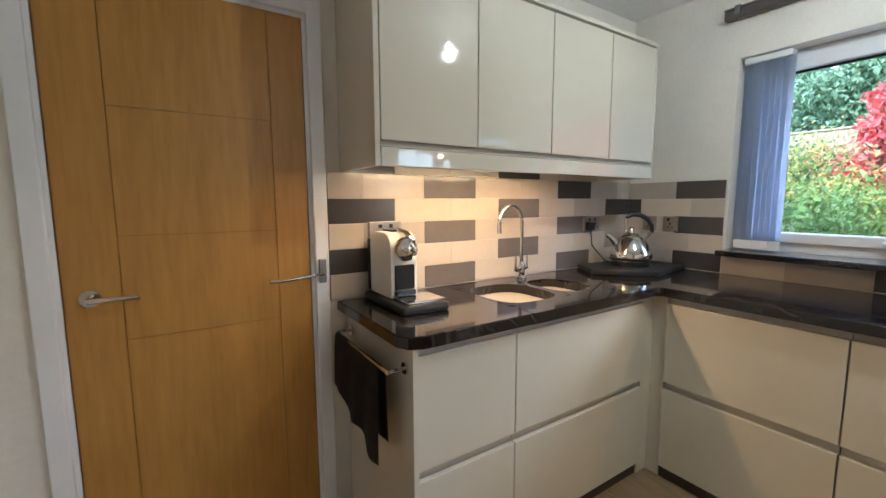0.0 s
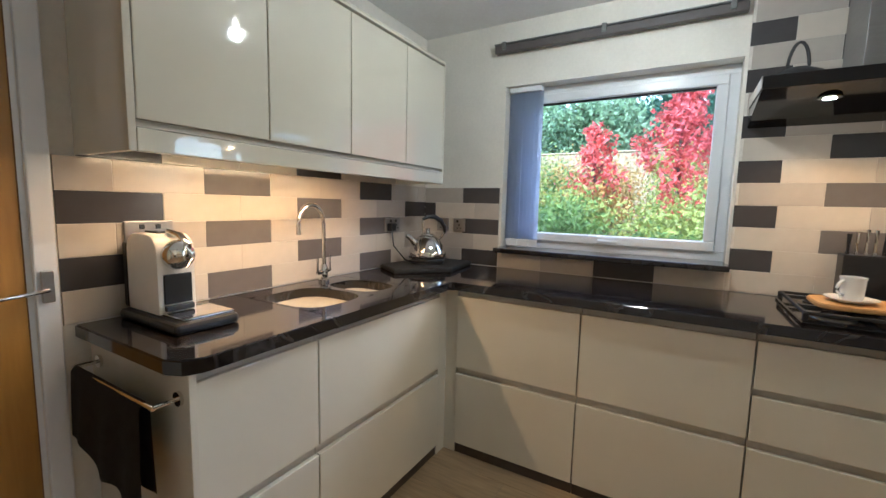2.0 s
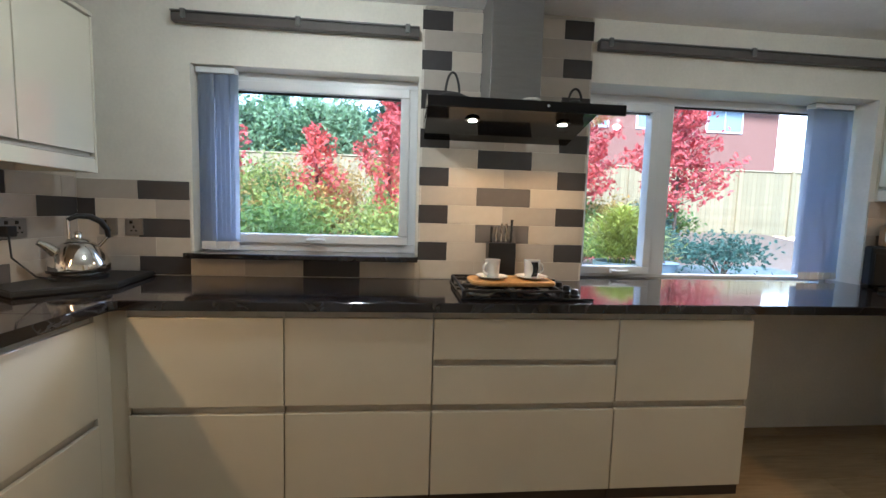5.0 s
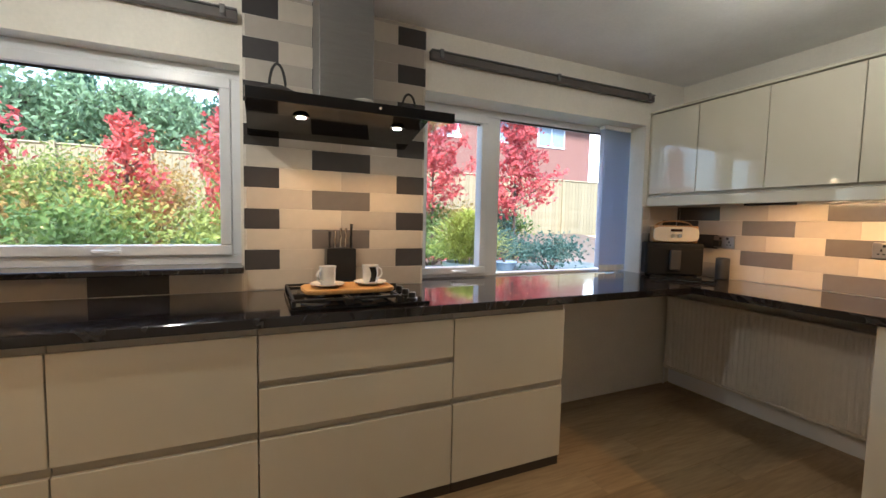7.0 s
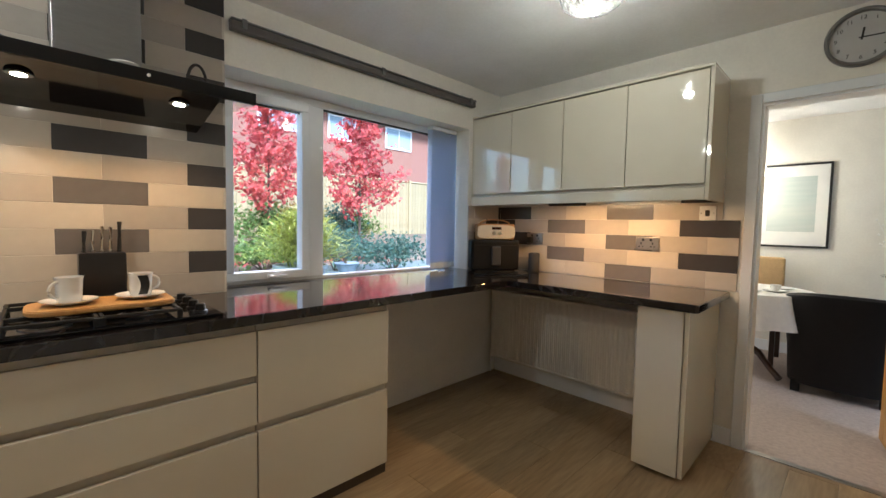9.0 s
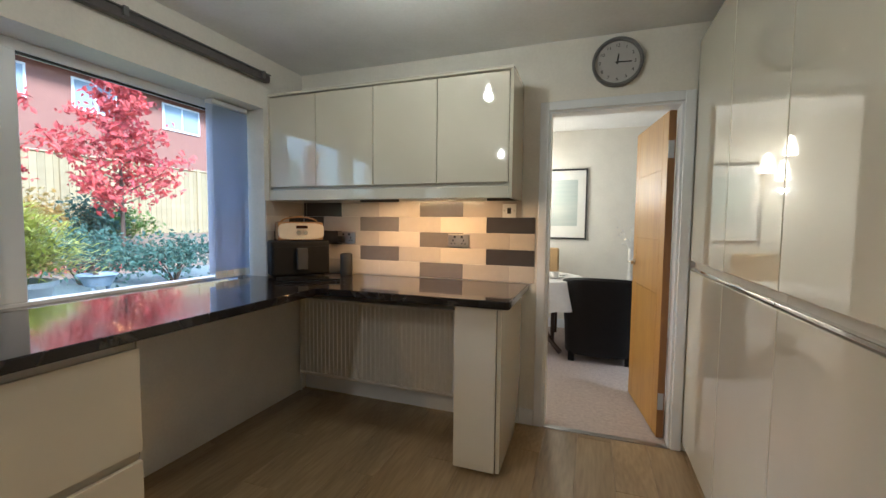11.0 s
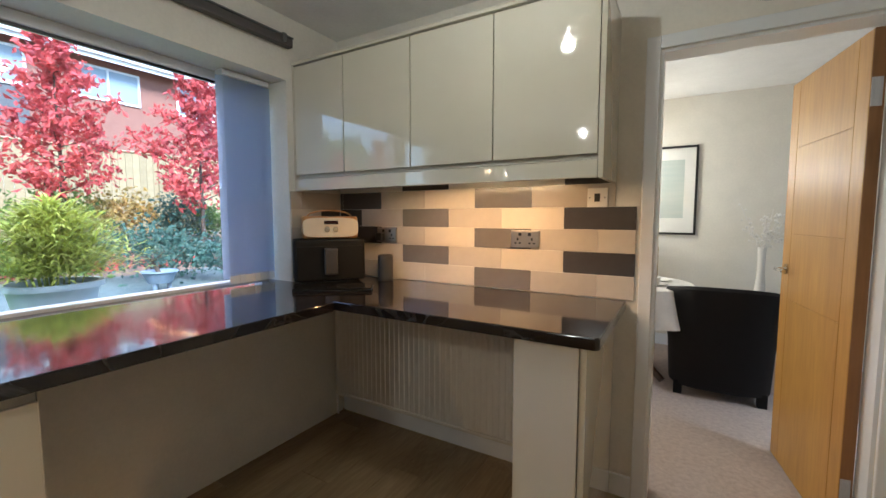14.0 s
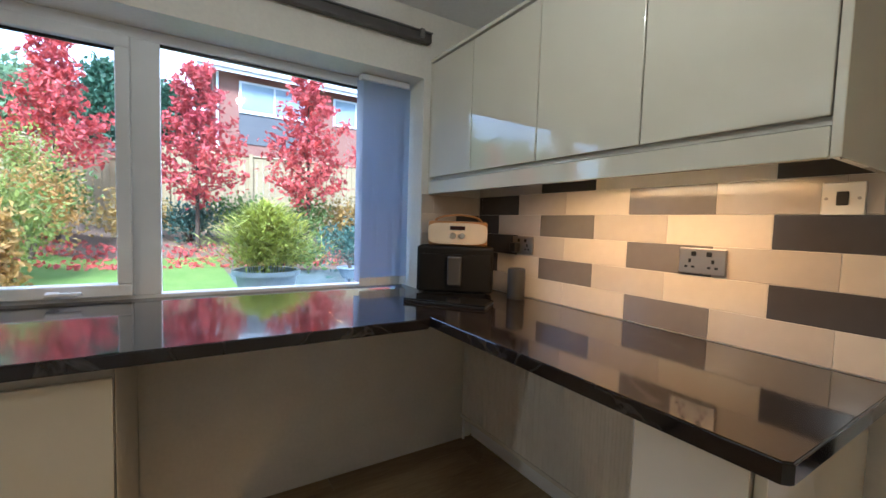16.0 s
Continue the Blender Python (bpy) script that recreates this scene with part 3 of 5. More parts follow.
def tall_unit(y0, y1):
    u = thing("tall_unit", (TX - 0.3, (y0 + y1) / 2, 0), "tall cream gloss unit with handle rail at mid height", "cabinet", "tall units")
    part("body", box(XB + 0.002, TX - 0.024, y0 + 0.001, y1 - 0.001, 0.06, 2.26), CARCASS, u)
    part("lower_door", box(TX - 0.02, TX, y0 + 0.002, y1 - 0.002, 0.06, 1.035, 0.003), GLOSS, u)
    part("upper_door", box(TX - 0.02, TX, y0 + 0.002, y1 - 0.002, 1.085, 2.255, 0.003), GLOSS, u)
    part("handle_rail", box(TX - 0.022, TX + 0.006, y0 + 0.001, y1 - 0.001, 1.041, 1.055, 0.004), CHROME, u, "bright handle rail")
    part("plinth", box(TX - 0.06, TX - 0.045, y0 + 0.001, y1 - 0.001, -0.004, 0.059), PLINTH, u)


for y0, y1 in ((-3.195, -2.60), (-2.60, -2.07), (-2.07, -1.47)):
    tall_unit(y0, y1)
tagged(part("tall_end_panel", box(XB + 0.002, TX, -1.468, -1.448, 0.0, 2.26, 0.002), GLOSS), "cream gloss end panel of tall units", "panel")


# ---- lamps, hood and appliances ----
def ceiling_light(x, y):
    t = thing("ceiling_light", (x, y, H), "flush ceiling light with ribbed clear glass bowl, lit", "light", "kitchen ceiling lights")
    part("ceiling_plate", lathe((x, y, H), [(0, -0.001), (0.10, -0.001), (0.095, -0.02), (0.03, -0.03), (0, -0.03)]), CHROME, t, smooth=True)
    part("bulb", lathe((x, y, H - 0.135), [(0, -0.012), (0.014, -0.008), (0.02, 0.01), (0.012, 0.03), (0.01, 0.045), (0, 0.045)], 14), BULB, t, smooth=True)
    for i in range(24):
        a = 2 * math.pi * i / 24
        c, q = math.cos(a), math.sin(a)
        pts = [(x + r * c, y + r * q, H + z) for r, z in ((0.05, -0.028), (0.115, -0.035), (0.145, -0.065), (0.13, -0.105), (0.085, -0.135), (0.03, -0.148))]
        part("glass_rib", tube(pts, 0.006, 6), CRYSTAL_ROD, t, smooth=True)


CRYSTAL_ROD = mat("frosted_glass_rod", (0.80, 0.80, 0.78), 0.1, vary=0.02)
CRYSTAL_ROD.node_tree.nodes["Principled BSDF"].inputs["Transmission Weight"].default_value = 0.8
ceiling_light(1.03, -2.13)
ceiling_light(1.45, 0.32)


def hood():
    y0, y1 = -1.035, -0.107
    h = thing("cooker_hood", (2.15, (y0 + y1) / 2, 1.66), "black angled cooker hood with grey steel chimney", "cooker hood")
    bm = bmesh.new()
    prof = ((1.985, 1.795), (1.985, 1.752), (2.02, 1.745), (2.362, 1.665), (2.362, 1.80), (2.10, 1.80))
    a = [bm.verts.new((x, y0 + 0.13, z)) for x, z in prof]
    b = [bm.verts.new((x, y1, z)) for x, z in prof]
    bm.faces.new(a), bm.faces.new(b)
    for i in range(len(a)):
        j = (i + 1) % len(a)
        bm.faces.new((a[i], a[j], b[j], b[i]))
    bmesh.ops.bevel(bm, geom=bm.edges[:], offset=0.003, segments=2, affect="EDGES")
    part("body", bm, BLACKGLOSS, h)
    part("visor", box(1.972, 1.984, y0, y1, 1.748, 1.797, 0.003), BLACKGLOSS, h)
    part("glass_wing", box(1.985, 2.35, y0, y0 + 0.128, 1.765, 1.771), GLASS, h, "clear glass wing")
    part("edge_trim", box(1.975, 2.36, y1 + 0.001, y1 + 0.004, 1.752, 1.796), CHROME, h, "bright metal edge")
    part("chimney", box(2.10, 2.362, -0.66, -0.41, 1.801, H - 0.002, 0.002), HOODSTEEL, h, "brushed grey steel chimney")
    for y in (-0.33, -0.78):
        part("spotlight_ring", cyl((2.10, y, 1.7205), 0.036, 0.006, bevel=0.002), CHROME, h)
        part("spotlight_lens", cyl((2.10, y, 1.7185), 0.020, 0.002), SPOT, h)
    part("button", cyl((1.9705, -0.66, 1.775), 0.006, 0.002, axis="x"), WHITE, h)


hood()


def iron_lid(x, y, r, h):
    t = thing("griddle_pan", (x, y, 1.801), "black cast-iron pan with hoop handle on the hood", "pan", "pans on the hood")
    part("pan", lathe((x, y, 1.802), [(0, 0), (r, 0), (r, 0.012), (r * 0.85, 0.034), (r * 0.4, 0.056), (0, 0.062)], 20), IRON, t, smooth=True)
    pts = [(x, y + 0.035 * math.cos(a), 1.84 + h * math.sin(a)) for a in (math.pi * i / 12 for i in range(13))]
    part("hoop_handle", tube(pts, 0.006, 8), IRON, t, smooth=True)


iron_lid(2.16, -0.235, 0.10, 0.12)
iron_lid(2.16, -0.86, 0.05, 0.075)
tagged(part("small_dish", lathe((2.05, -0.60, 1.801), [(0, 0), (0.04, 0), (0.05, 0.012), (0.045, 0.018), (0, 0.014)], 18), CHINA, smooth=True), "small white dish on top of the hood", "dish")


def hob():
    x0, x1, y0, y1 = 1.79, 2.27, -0.845, -0.262
    t = thing("gas_hob", (2.03, -0.55, WT), "black four-burner gas hob with cast-iron supports", "hob")
    part("hob_plate", box(x0, x1, y0, y1, WT + 0.0005, WT + 0.012, 0.004), BLACKGLOSS, t)
    for bx_, by_, r in ((1.91, -0.37, 0.045), (2.16, -0.37, 0.035), (1.95, -0.60, 0.035), (2.16, -0.60, 0.05)):
        part("burner", lathe((bx_, by_, WT + 0.012), [(0, 0), (r, 0), (r, 0.010), (r * 0.75, 0.012), (r * 0.75, 0.02), (0, 0.021)], 20), IRON, t, smooth=True)
        part("burner_ring", lathe((bx_, by_, WT + 0.012), [(r + 0.018, 0), (r + 0.018, 0.004), (r + 0.004, 0.005), (r + 0.004, 0)], 20), STEEL, t, smooth=True)
    for gy0, gy1 in ((-0.485, -0.275), (-0.71, -0.50)):
        bm = None
        for x in (1.815, 2.245):
            bm = box(x - 0.005, x + 0.005, gy0, gy1, WT + 0.032, WT + 0.044, 0.002, bm)
        for y in (gy0, gy1):
            bm = box(1.815, 2.245, y - 0.005, y + 0.005, WT + 0.032, WT + 0.044, 0.002, bm)
        for bx_ in (1.93, 2.14):
            bm = box(bx_ - 0.004, bx_ + 0.004, gy0, gy0 + 0.07, WT + 0.032, WT + 0.046, 0.002, bm)
            bm = box(bx_ - 0.004, bx_ + 0.004, gy1 - 0.07, gy1, WT + 0.032, WT + 0.046, 0.002, bm)
        for x in (1.815, 2.245):
            for y in (gy0, gy1):
                bm = box(x - 0.008, x + 0.008, y - 0.008, y + 0.008, WT + 0.012, WT + 0.040, 0.002, bm)
        part("pan_support", bm, IRON, t)
    for i in range(4):
        k = part("knob", lathe((1.86 + 0.095 * i, -0.785, WT + 0.012), [(0, 0), (0.024, 0), (0.024, 0.006), (0.018, 0.008), (0.016, 0.03), (0, 0.032)], 20), BLACK, t, smooth=True)


hob()


def cup(x, y, z, turn, dark):
    t = thing("cup", (x, y, z), "white china mug with black curved pattern on saucer" if dark else "plain white china mug on saucer", "mug", "mugs on the board")
    part("mug_body", lathe((x, y, z), [(0, 0.001), (0.030, 0.001), (0.033, 0.01), (0.036, 0.075), (0.039, 0.085), (0.036, 0.085), (0.033, 0.02), (0, 0.012)]), CHINA, t, smooth=True)
    c, q = math.cos(turn), math.sin(turn)
    pts = [(x + c * (0.034 + 0.028 * math.sin(a)), y + q * (0.034 + 0.028 * math.sin(a)), z + 0.045 + 0.026 * math.cos(a)) for a in (math.pi * i / 10 for i in range(11))]
    part("mug_handle", tube(pts, 0.005, 8), CHINA, t, smooth=True)
    if dark:
        bm = bmesh.new()
        rows = []
        for i in range(9):
            zz = 0.008 + 0.07 * i / 8
            mid = math.pi * 1.02 + 0.25 * math.sin(i / 8 * 3.2)
            r = 0.0338 + 0.0032 * (zz - 0.01) / 0.065 + 0.0006
            rows.append([bm.verts.new((x + r * math.cos(mid + d), y + r * math.sin(mid + d), z + zz)) for d in (-0.45, -0.2, 0.1, 0.4)])
        for a, b in zip(rows, rows[1:]):
            for i in range(3):
                bm.faces.new((a[i], a[i + 1], b[i + 1], b[i]))
        part("pattern", bm, CHINA_DARK, t)


def saucer(x, y, z):
    tagged(part("saucer", lathe((x, y, z), [(0, 0), (0.04, 0), (0.045, 0.003), (0.075, 0.014), (0.076, 0.017), (0.045, 0.009), (0, 0.006)]), CHINA, smooth=True), "white china saucer under a mug", "saucer", "saucers on the board")


bd = tagged(part("serving_board", prism(ring_points(1.99, -0.52, 0.115, 0.20, 40, 5), WT + 0.0465, WT + 0.064, 0.004), BOARD), "light wooden serving board resting on the hob", "board")
ZC = WT + 0.0645
saucer(1.985, -0.43, ZC), saucer(1.995, -0.625, ZC)
cup(1.985, -0.43, ZC + 0.0075, 2.2, False)
cup(1.995, -0.625, ZC + 0.0075, -1.3, True)


def knife_block(x, y):
    t = thing("knife_block", (x, y, WT), "black knife block holding steel-handled knives", "knife block")
    part("block", box(x - 0.045, x + 0.045, y - 0.075, y + 0.075, WT + 0.0005, WT + 0.215, 0.006), BLACK, t)
    for i, (dy, hh) in enumerate(((-0.056, 0.125), (-0.026, 0.102), (0.0, 0.104), (0.029, 0.090), (0.056, 0.084))):
        dark = i in (0, 4)
        z = WT + 0.2155
        part("knife_handle", tube([(x, y + dy, z - 0.002), (x, y + dy - 0.001, z + hh * 0.5), (x + 0.004, y + dy - 0.003, z + hh)], [0.0085, 0.0065, 0.009] if dark else [0.007, 0.0052, 0.0068], 10), BLACK if dark else CHROME, t, smooth=True)
        part("knife_bolster", box(x - 0.012, x + 0.012, y + dy - 0.004, y + dy + 0.004, z - 0.0008, z + 0.012, 0.002), BLACK if dark else STEEL, t)


knife_block(2.315, -0.545)


def coffee_machine():
    t = thing("coffee_machine", (0.64, 1.44, WT), "white and chrome capsule coffee machine on black base", "coffee machine")
    z = WT + 0.0005
    part("base", box(0.555, 0.745, 1.285, 1.62, z, z + 0.032, 0.012), BLACK, t)
    part("drip_tray", box(0.585, 0.735, 1.30, 1.43, z + 0.0325, z + 0.042, 0.004), CHROME, t)
    shell = box(0.575, 0.685, 1.415, 1.60, z + 0.033, z + 0.272)
    bmesh.ops.bevel(shell, geom=[e for e in shell.edges if all(v.co.z > z + 0.2 for v in e.verts) and abs(e.verts[0].co.y - e.verts[1].co.y) < 0.01], offset=0.055, segments=7, affect="EDGES", profile=0.5)
    bmesh.ops.bevel(shell, geom=[e for e in shell.edges if e.calc_face_angle(0) > 0.9], offset=0.008, segments=2, affect="EDGES", profile=0.5)
    part("body", shell, CREAM_BODY, t, smooth=True)
    part("front_panel", box(0.590, 0.670, 1.409, 1.4148, z + 0.065, z + 0.155, 0.003), BLACK, t)
    part("cup_ledge", box(0.590, 0.670, 1.398, 1.4145, z + 0.045, z + 0.062, 0.003), BLACK, t)
    part("dial", lathe((0, 0, 0), [(0, 0), (0.044, 0), (0.046, 0.014), (0.040, 0.028), (0.022, 0.036), (0, 0.038)]), CHROME, t, smooth=True).matrix_basis = pose(0.63, 1.4145, z + 0.212, 90, 0, 0)
    part("capsule_lever", tube([(0.648, 1.395, z + 0.178), (0.650, 1.372, z + 0.205), (0.648, 1.380, z + 0.240), (0.640, 1.412, z + 0.268), (0.630, 1.46, z + 0.280)], [0.007, 0.010, 0.011, 0.011, 0.008], 10), CHROME, t, smooth=True)
    part("top_slot", box(0.605, 0.655, 1.47, 1.545, z + 0.2722, z + 0.279, 0.003), BLACK, t)
    part("water_tank", box(0.578, 0.682, 1.6005, 1.635, z + 0.033, z + 0.24, 0.008), BLACK, t)


CREAM_BODY = mat("white_machine_body", (0.80, 0.77, 0.70), 0.3, vary=0.03)
coffee_machine()
tagged(part("slate_tray", prism([(1.98, 1.22), (2.33, 1.27), (2.335, 1.57), (1.86, 1.63), (1.74, 1.44)], WT + 0.0005, WT + 0.026, 0.005), IRON), "black slate tray in the worktop corner", "tray")


def kettle(x, y):
    z = WT + 0.0265
    t = thing("kettle", (x, y, z), "polished steel pyramid kettle with black handle", "kettle")
    part("power_base", lathe((x, y, z), [(0, 0), (0.105, 0), (0.105, 0.016), (0.085, 0.022), (0, 0.022)]), BLACK, t, smooth=True)
    part("steel_ring", lathe((x, y, z + 0.0225), [(0, 0), (0.098, 0), (0.100, 0.010), (0, 0.010)]), CHROME, t, smooth=True)
    part("base_ring", lathe((x, y, z + 0.033), [(0, 0), (0.112, 0), (0.114, 0.012), (0, 0.012)]), BLACK, t, smooth=True)
    part("kettle_body", lathe((x, y, z + 0.0455), [(0, 0), (0.114, 0), (0.115, 0.014), (0.105, 0.045), (0.082, 0.088), (0.060, 0.112), (0.046, 0.119), (0, 0.121)]), CHROME, t, smooth=True)
    part("lid", lathe((x, y, z + 0.167), [(0, 0), (0.044, 0), (0.036, 0.010), (0.014, 0.016), (0.012, 0.030), (0.016, 0.036), (0.010, 0.044), (0, 0.045)]), CHROME, t, smooth=True)
    d = Vector((0.80, -0.60, 0))
    pts = [Vector((x, y, z)) + d * a + Vector((0, 0, b)) for a, b in ((-0.035, 0.262), (0.0, 0.280), (0.045, 0.278), (0.085, 0.255), (0.108, 0.218), (0.112, 0.180))]
    part("handle", tube(pts, [0.008, 0.012, 0.014, 0.014, 0.012, 0.009], 10), BLACK, t, smooth=True)
    for a, b, c, e in ((-0.030, 0.150, -0.032, 0.262), (0.070, 0.135, 0.110, 0.185)):
        part("handle_post", tube([Vector((x, y, z + b)) + d * a, Vector((x, y, z + e)) + d * c], 0.007, 10), CHROME, t, smooth=True)
    part("spout", tube([Vector((x, y, z + 0.115)) - d * 0.075, Vector((x, y, z + 0.150)) - d * 0.108, Vector((x, y, z + 0.168)) - d * 0.135], [0.026, 0.018, 0.012], 10), CHROME, t, smooth=True)
    pts = [(x - 0.10, y + 0.02, z + 0.01), (x - 0.16, y + 0.05, z + 0.03), (x - 0.18, y + 0.12, z + 0.11), (x - 0.11, YS - 0.03, z + 0.23)]
    part("cord", tube(pts, 0.004, 8), BLACK, t, smooth=True)


kettle(2.07, 1.44)


def towel():
    t = thing("towel_rail", (0.45, 1.35, 0.80), "chrome towel rail on the end panel", "rail")
    x = 0.425
    part("rail", tube([(x, 1.135, 0.80), (x, 1.58, 0.80)], 0.006, 10), CHROME, t, smooth=True)
    for y in (1.14, 1.575):
        part("rail_post", cyl((x, y, 0.80), 0.006, 0.486 - x, axis="x", seg=12), CHROME, t)
        part("rail_rose", cyl((0.478, y, 0.80), 0.018, 0.008, axis="x"), CHROME, t)
    bm = bmesh.new()
    n, rows = 24, 14
    grid = []
    for j in range(rows * 2 + 1):
        line = []
        for i in range(n + 1):
            u = i / n
            y = 1.175 + 0.39 * u
            drop = 0.31 - 0.12 * u + 0.012 * math.sin(u * 14)
            k = (j - rows) / rows
            zz = 0.810 - abs(k) * (drop if k < 0 else drop * 0.8)
            xx = x + (0.011 + 0.006 * abs(k) * math.sin(u * 19 + k)) * (1 if k > 0 else -1 if k < 0 else 0) - (0.012 * abs(k) if k < 0 else 0)
            line.append(bm.verts.new((xx, y, zz)))
        grid.append(line)
    for a, b in zip(grid, grid[1:]):
        for i in range(n):
            bm.faces.new((a[i], a[i + 1], b[i + 1], b[i]))
    bmesh.ops.solidify(bm, geom=bm.faces[:], thickness=0.003)
    tagged(part("towel", bm, TOWEL, smooth=True), "dark brown towel folded over the chrome rail", "towel")


towel()


def socket(name, x, y, z, face, double, plug=False, white=False):
    """face: the outward direction, '-y', '+y' or '-x'."""
    m = {"-y": pose(x, y, z, 0, 0, 0), "+y": pose(x, y, z, 0, 0, 180), "-x": pose(x, y, z, 0, 0, -90)}[face]
    t = new(name)
    t.matrix_basis = m
    w = 0.146 if double else 0.086
    tagged(t, ("white rocker light switch" if white else "steel double wall socket with black inserts" if double else "steel single wall socket with black insert") + " on tiled wall", "switch" if white else "socket", "wall sockets" if not white else "")

    def p(nm, bm, material):
        ob = new(nm, mesh_of(bm, material))
        ob.parent = t
        return ob
    p("plate", box(-w / 2, w / 2, -0.010, 0, -0.043, 0.043, 0.003), WHITE if white else SOCKET)
    if white:
        p("rocker", box(-0.012, 0.012, -0.014, -0.0102, -0.018, 0.018, 0.002), IRON)
        for sx in (-0.032, 0.032):
            p("screw", cyl((sx, -0.0115, 0), 0.004, 0.0013, axis="y", seg=10), STEEL)
        return
    for cx in ((-0.036, 0.036) if double else (0,)):
        for dx, dz, sw, sh in ((0, 0.0, 0.008, 0.013), (-0.011, -0.02, 0.010, 0.007), (0.011, -0.02, 0.010, 0.007)):
            p("pin_slot", box(cx + dx - sw / 2, cx + dx + sw / 2, -0.0115, -0.0102, dz - sh / 2, dz + sh / 2), BLACK)
        p("rocker", box(cx - 0.008 + (0.012 if cx < 0 else -0.012), cx + 0.008 + (0.012 if cx < 0 else -0.012), -0.0135, -0.0102, 0.016, 0.032, 0.002), BLACK)
    if plug:
        p("plug", box(-0.06, -0.012, -0.045, -0.0102, -0.035, 0.012, 0.006), BLACK)


TF = 0.009   # thickness of the tiling
socket("wall_socket", 1.121, YD + TF, 1.163, "+y", True)
socket("wall_socket", 1.975, YD + TF, 1.165, "+y", True, plug=True)
socket("light_switch", 0.788, YD + TF, 1.358, "+y", False, white=True)
socket("wall_socket", 0.665, YS - TF, 1.165, "-y", True)
socket("wall_socket", 1.99, YS - TF, 1.155, "-y", True, plug=True)
socket("wall_socket", XW - TF, 1.50, 1.155, "-x", False)
socket("wall_socket", XW - TF, 1.375, 1.155, "-x", False)


HANDLE = mat("dark_grey_handle", (0.05, 0.05, 0.052), 0.4, vary=0.1)


def oriented(name, at, turn, label, category):
    t = new(name)
    t.matrix_basis = pose(*at, 0, 0, turn)
    return tagged(t, label, category)


def sub(t, nm, bm, material, smooth=False, label=""):
    ob = new(nm, mesh_of(bm, material, smooth))
    ob.parent = t
    return tagged(ob, label)


AF = oriented("air_fryer", (2.185, -2.935, WT + 0.0005), -37, "black countertop air fryer with drawer handle", "air fryer")
sub(AF, "body", box(-0.07, 0.07, -0.192, 0.192, 0.012, 0.245, 0.014), MATTE)
sub(AF, "drawer", box(-0.077, -0.0705, -0.178, 0.178, 0.02, 0.205, 0.004), MATTE)
sub(AF, "handle", box(-0.105, -0.0775, -0.035, 0.035, 0.05, 0.195, 0.008), HANDLE)
sub(AF, "foot_plate", box(-0.065, 0.065, -0.16, 0.16, 0.0, 0.0115, 0.003), BLACKGLOSS)
RD = oriented("radio", (2.185, -2.945, WT + 0.246), -37, "retro radio in pale wood on the air fryer", "radio")
sub(RD, "case", box(-0.05, 0.05, -0.15, 0.15, 0.0, 0.125, 0.012), RADIO_WOOD)
front = prism(ring_points(0, 0, 0.150, 0.054, 44, 4.5), 0.0, 0.014, 0.003)
bmesh.ops.transform(front, verts=front.verts, matrix=Matrix(((0, 0, -1, -0.0505), (1, 0, 0, 0), (0, 1, 0, 0.062), (0, 0, 0, 1))))
sub(RD, "front", front, CREAM)
sub(RD, "display", box(-0.067, -0.0647, -0.038, 0.038, 0.080, 0.100), DISPLAY)
for yy in (-0.022, 0.022):
    sub(RD, "dial", cyl((-0.078, yy, 0.052), 0.015, 0.0133, axis="x", bevel=0.002), CHROME)
sub(RD, "carry_handle", tube([(0, 0.12 * math.cos(a), 0.122 + 0.035 * math.sin(a)) for a in (math.pi * i / 12 for i in range(13))], 0.005, 8), RADIO_WOOD, True)
LP = oriented("laptop", (1.965, -2.755, WT + 0.0005), -53, "closed black laptop lying on the worktop", "laptop")
sub(LP, "lower_case", box(-0.075, 0.075, -0.19, 0.19, 0.0, 0.010, 0.003), BLACK)
sub(LP, "lid", box(-0.075, 0.075, -0.19, 0.19, 0.0105, 0.018, 0.003), BLACKGLOSS)
SPK = thing("smart_speaker", (1.93, -3.125, WT), "small dark grey cylindrical speaker near the sockets", "speaker")
part("speaker_body", lathe((1.93, -3.125, WT), [(0, 0.001), (0.040, 0.001), (0.043, 0.006), (0.043, 0.145), (0.038, 0.150), (0, 0.150)]), HANDLE, SPK, smooth=True)
part("speaker_top", lathe((1.93, -3.125, WT + 0.1505), [(0, 0), (0.030, 0), (0.028, 0.002), (0, 0.002)]), BLACK, SPK)


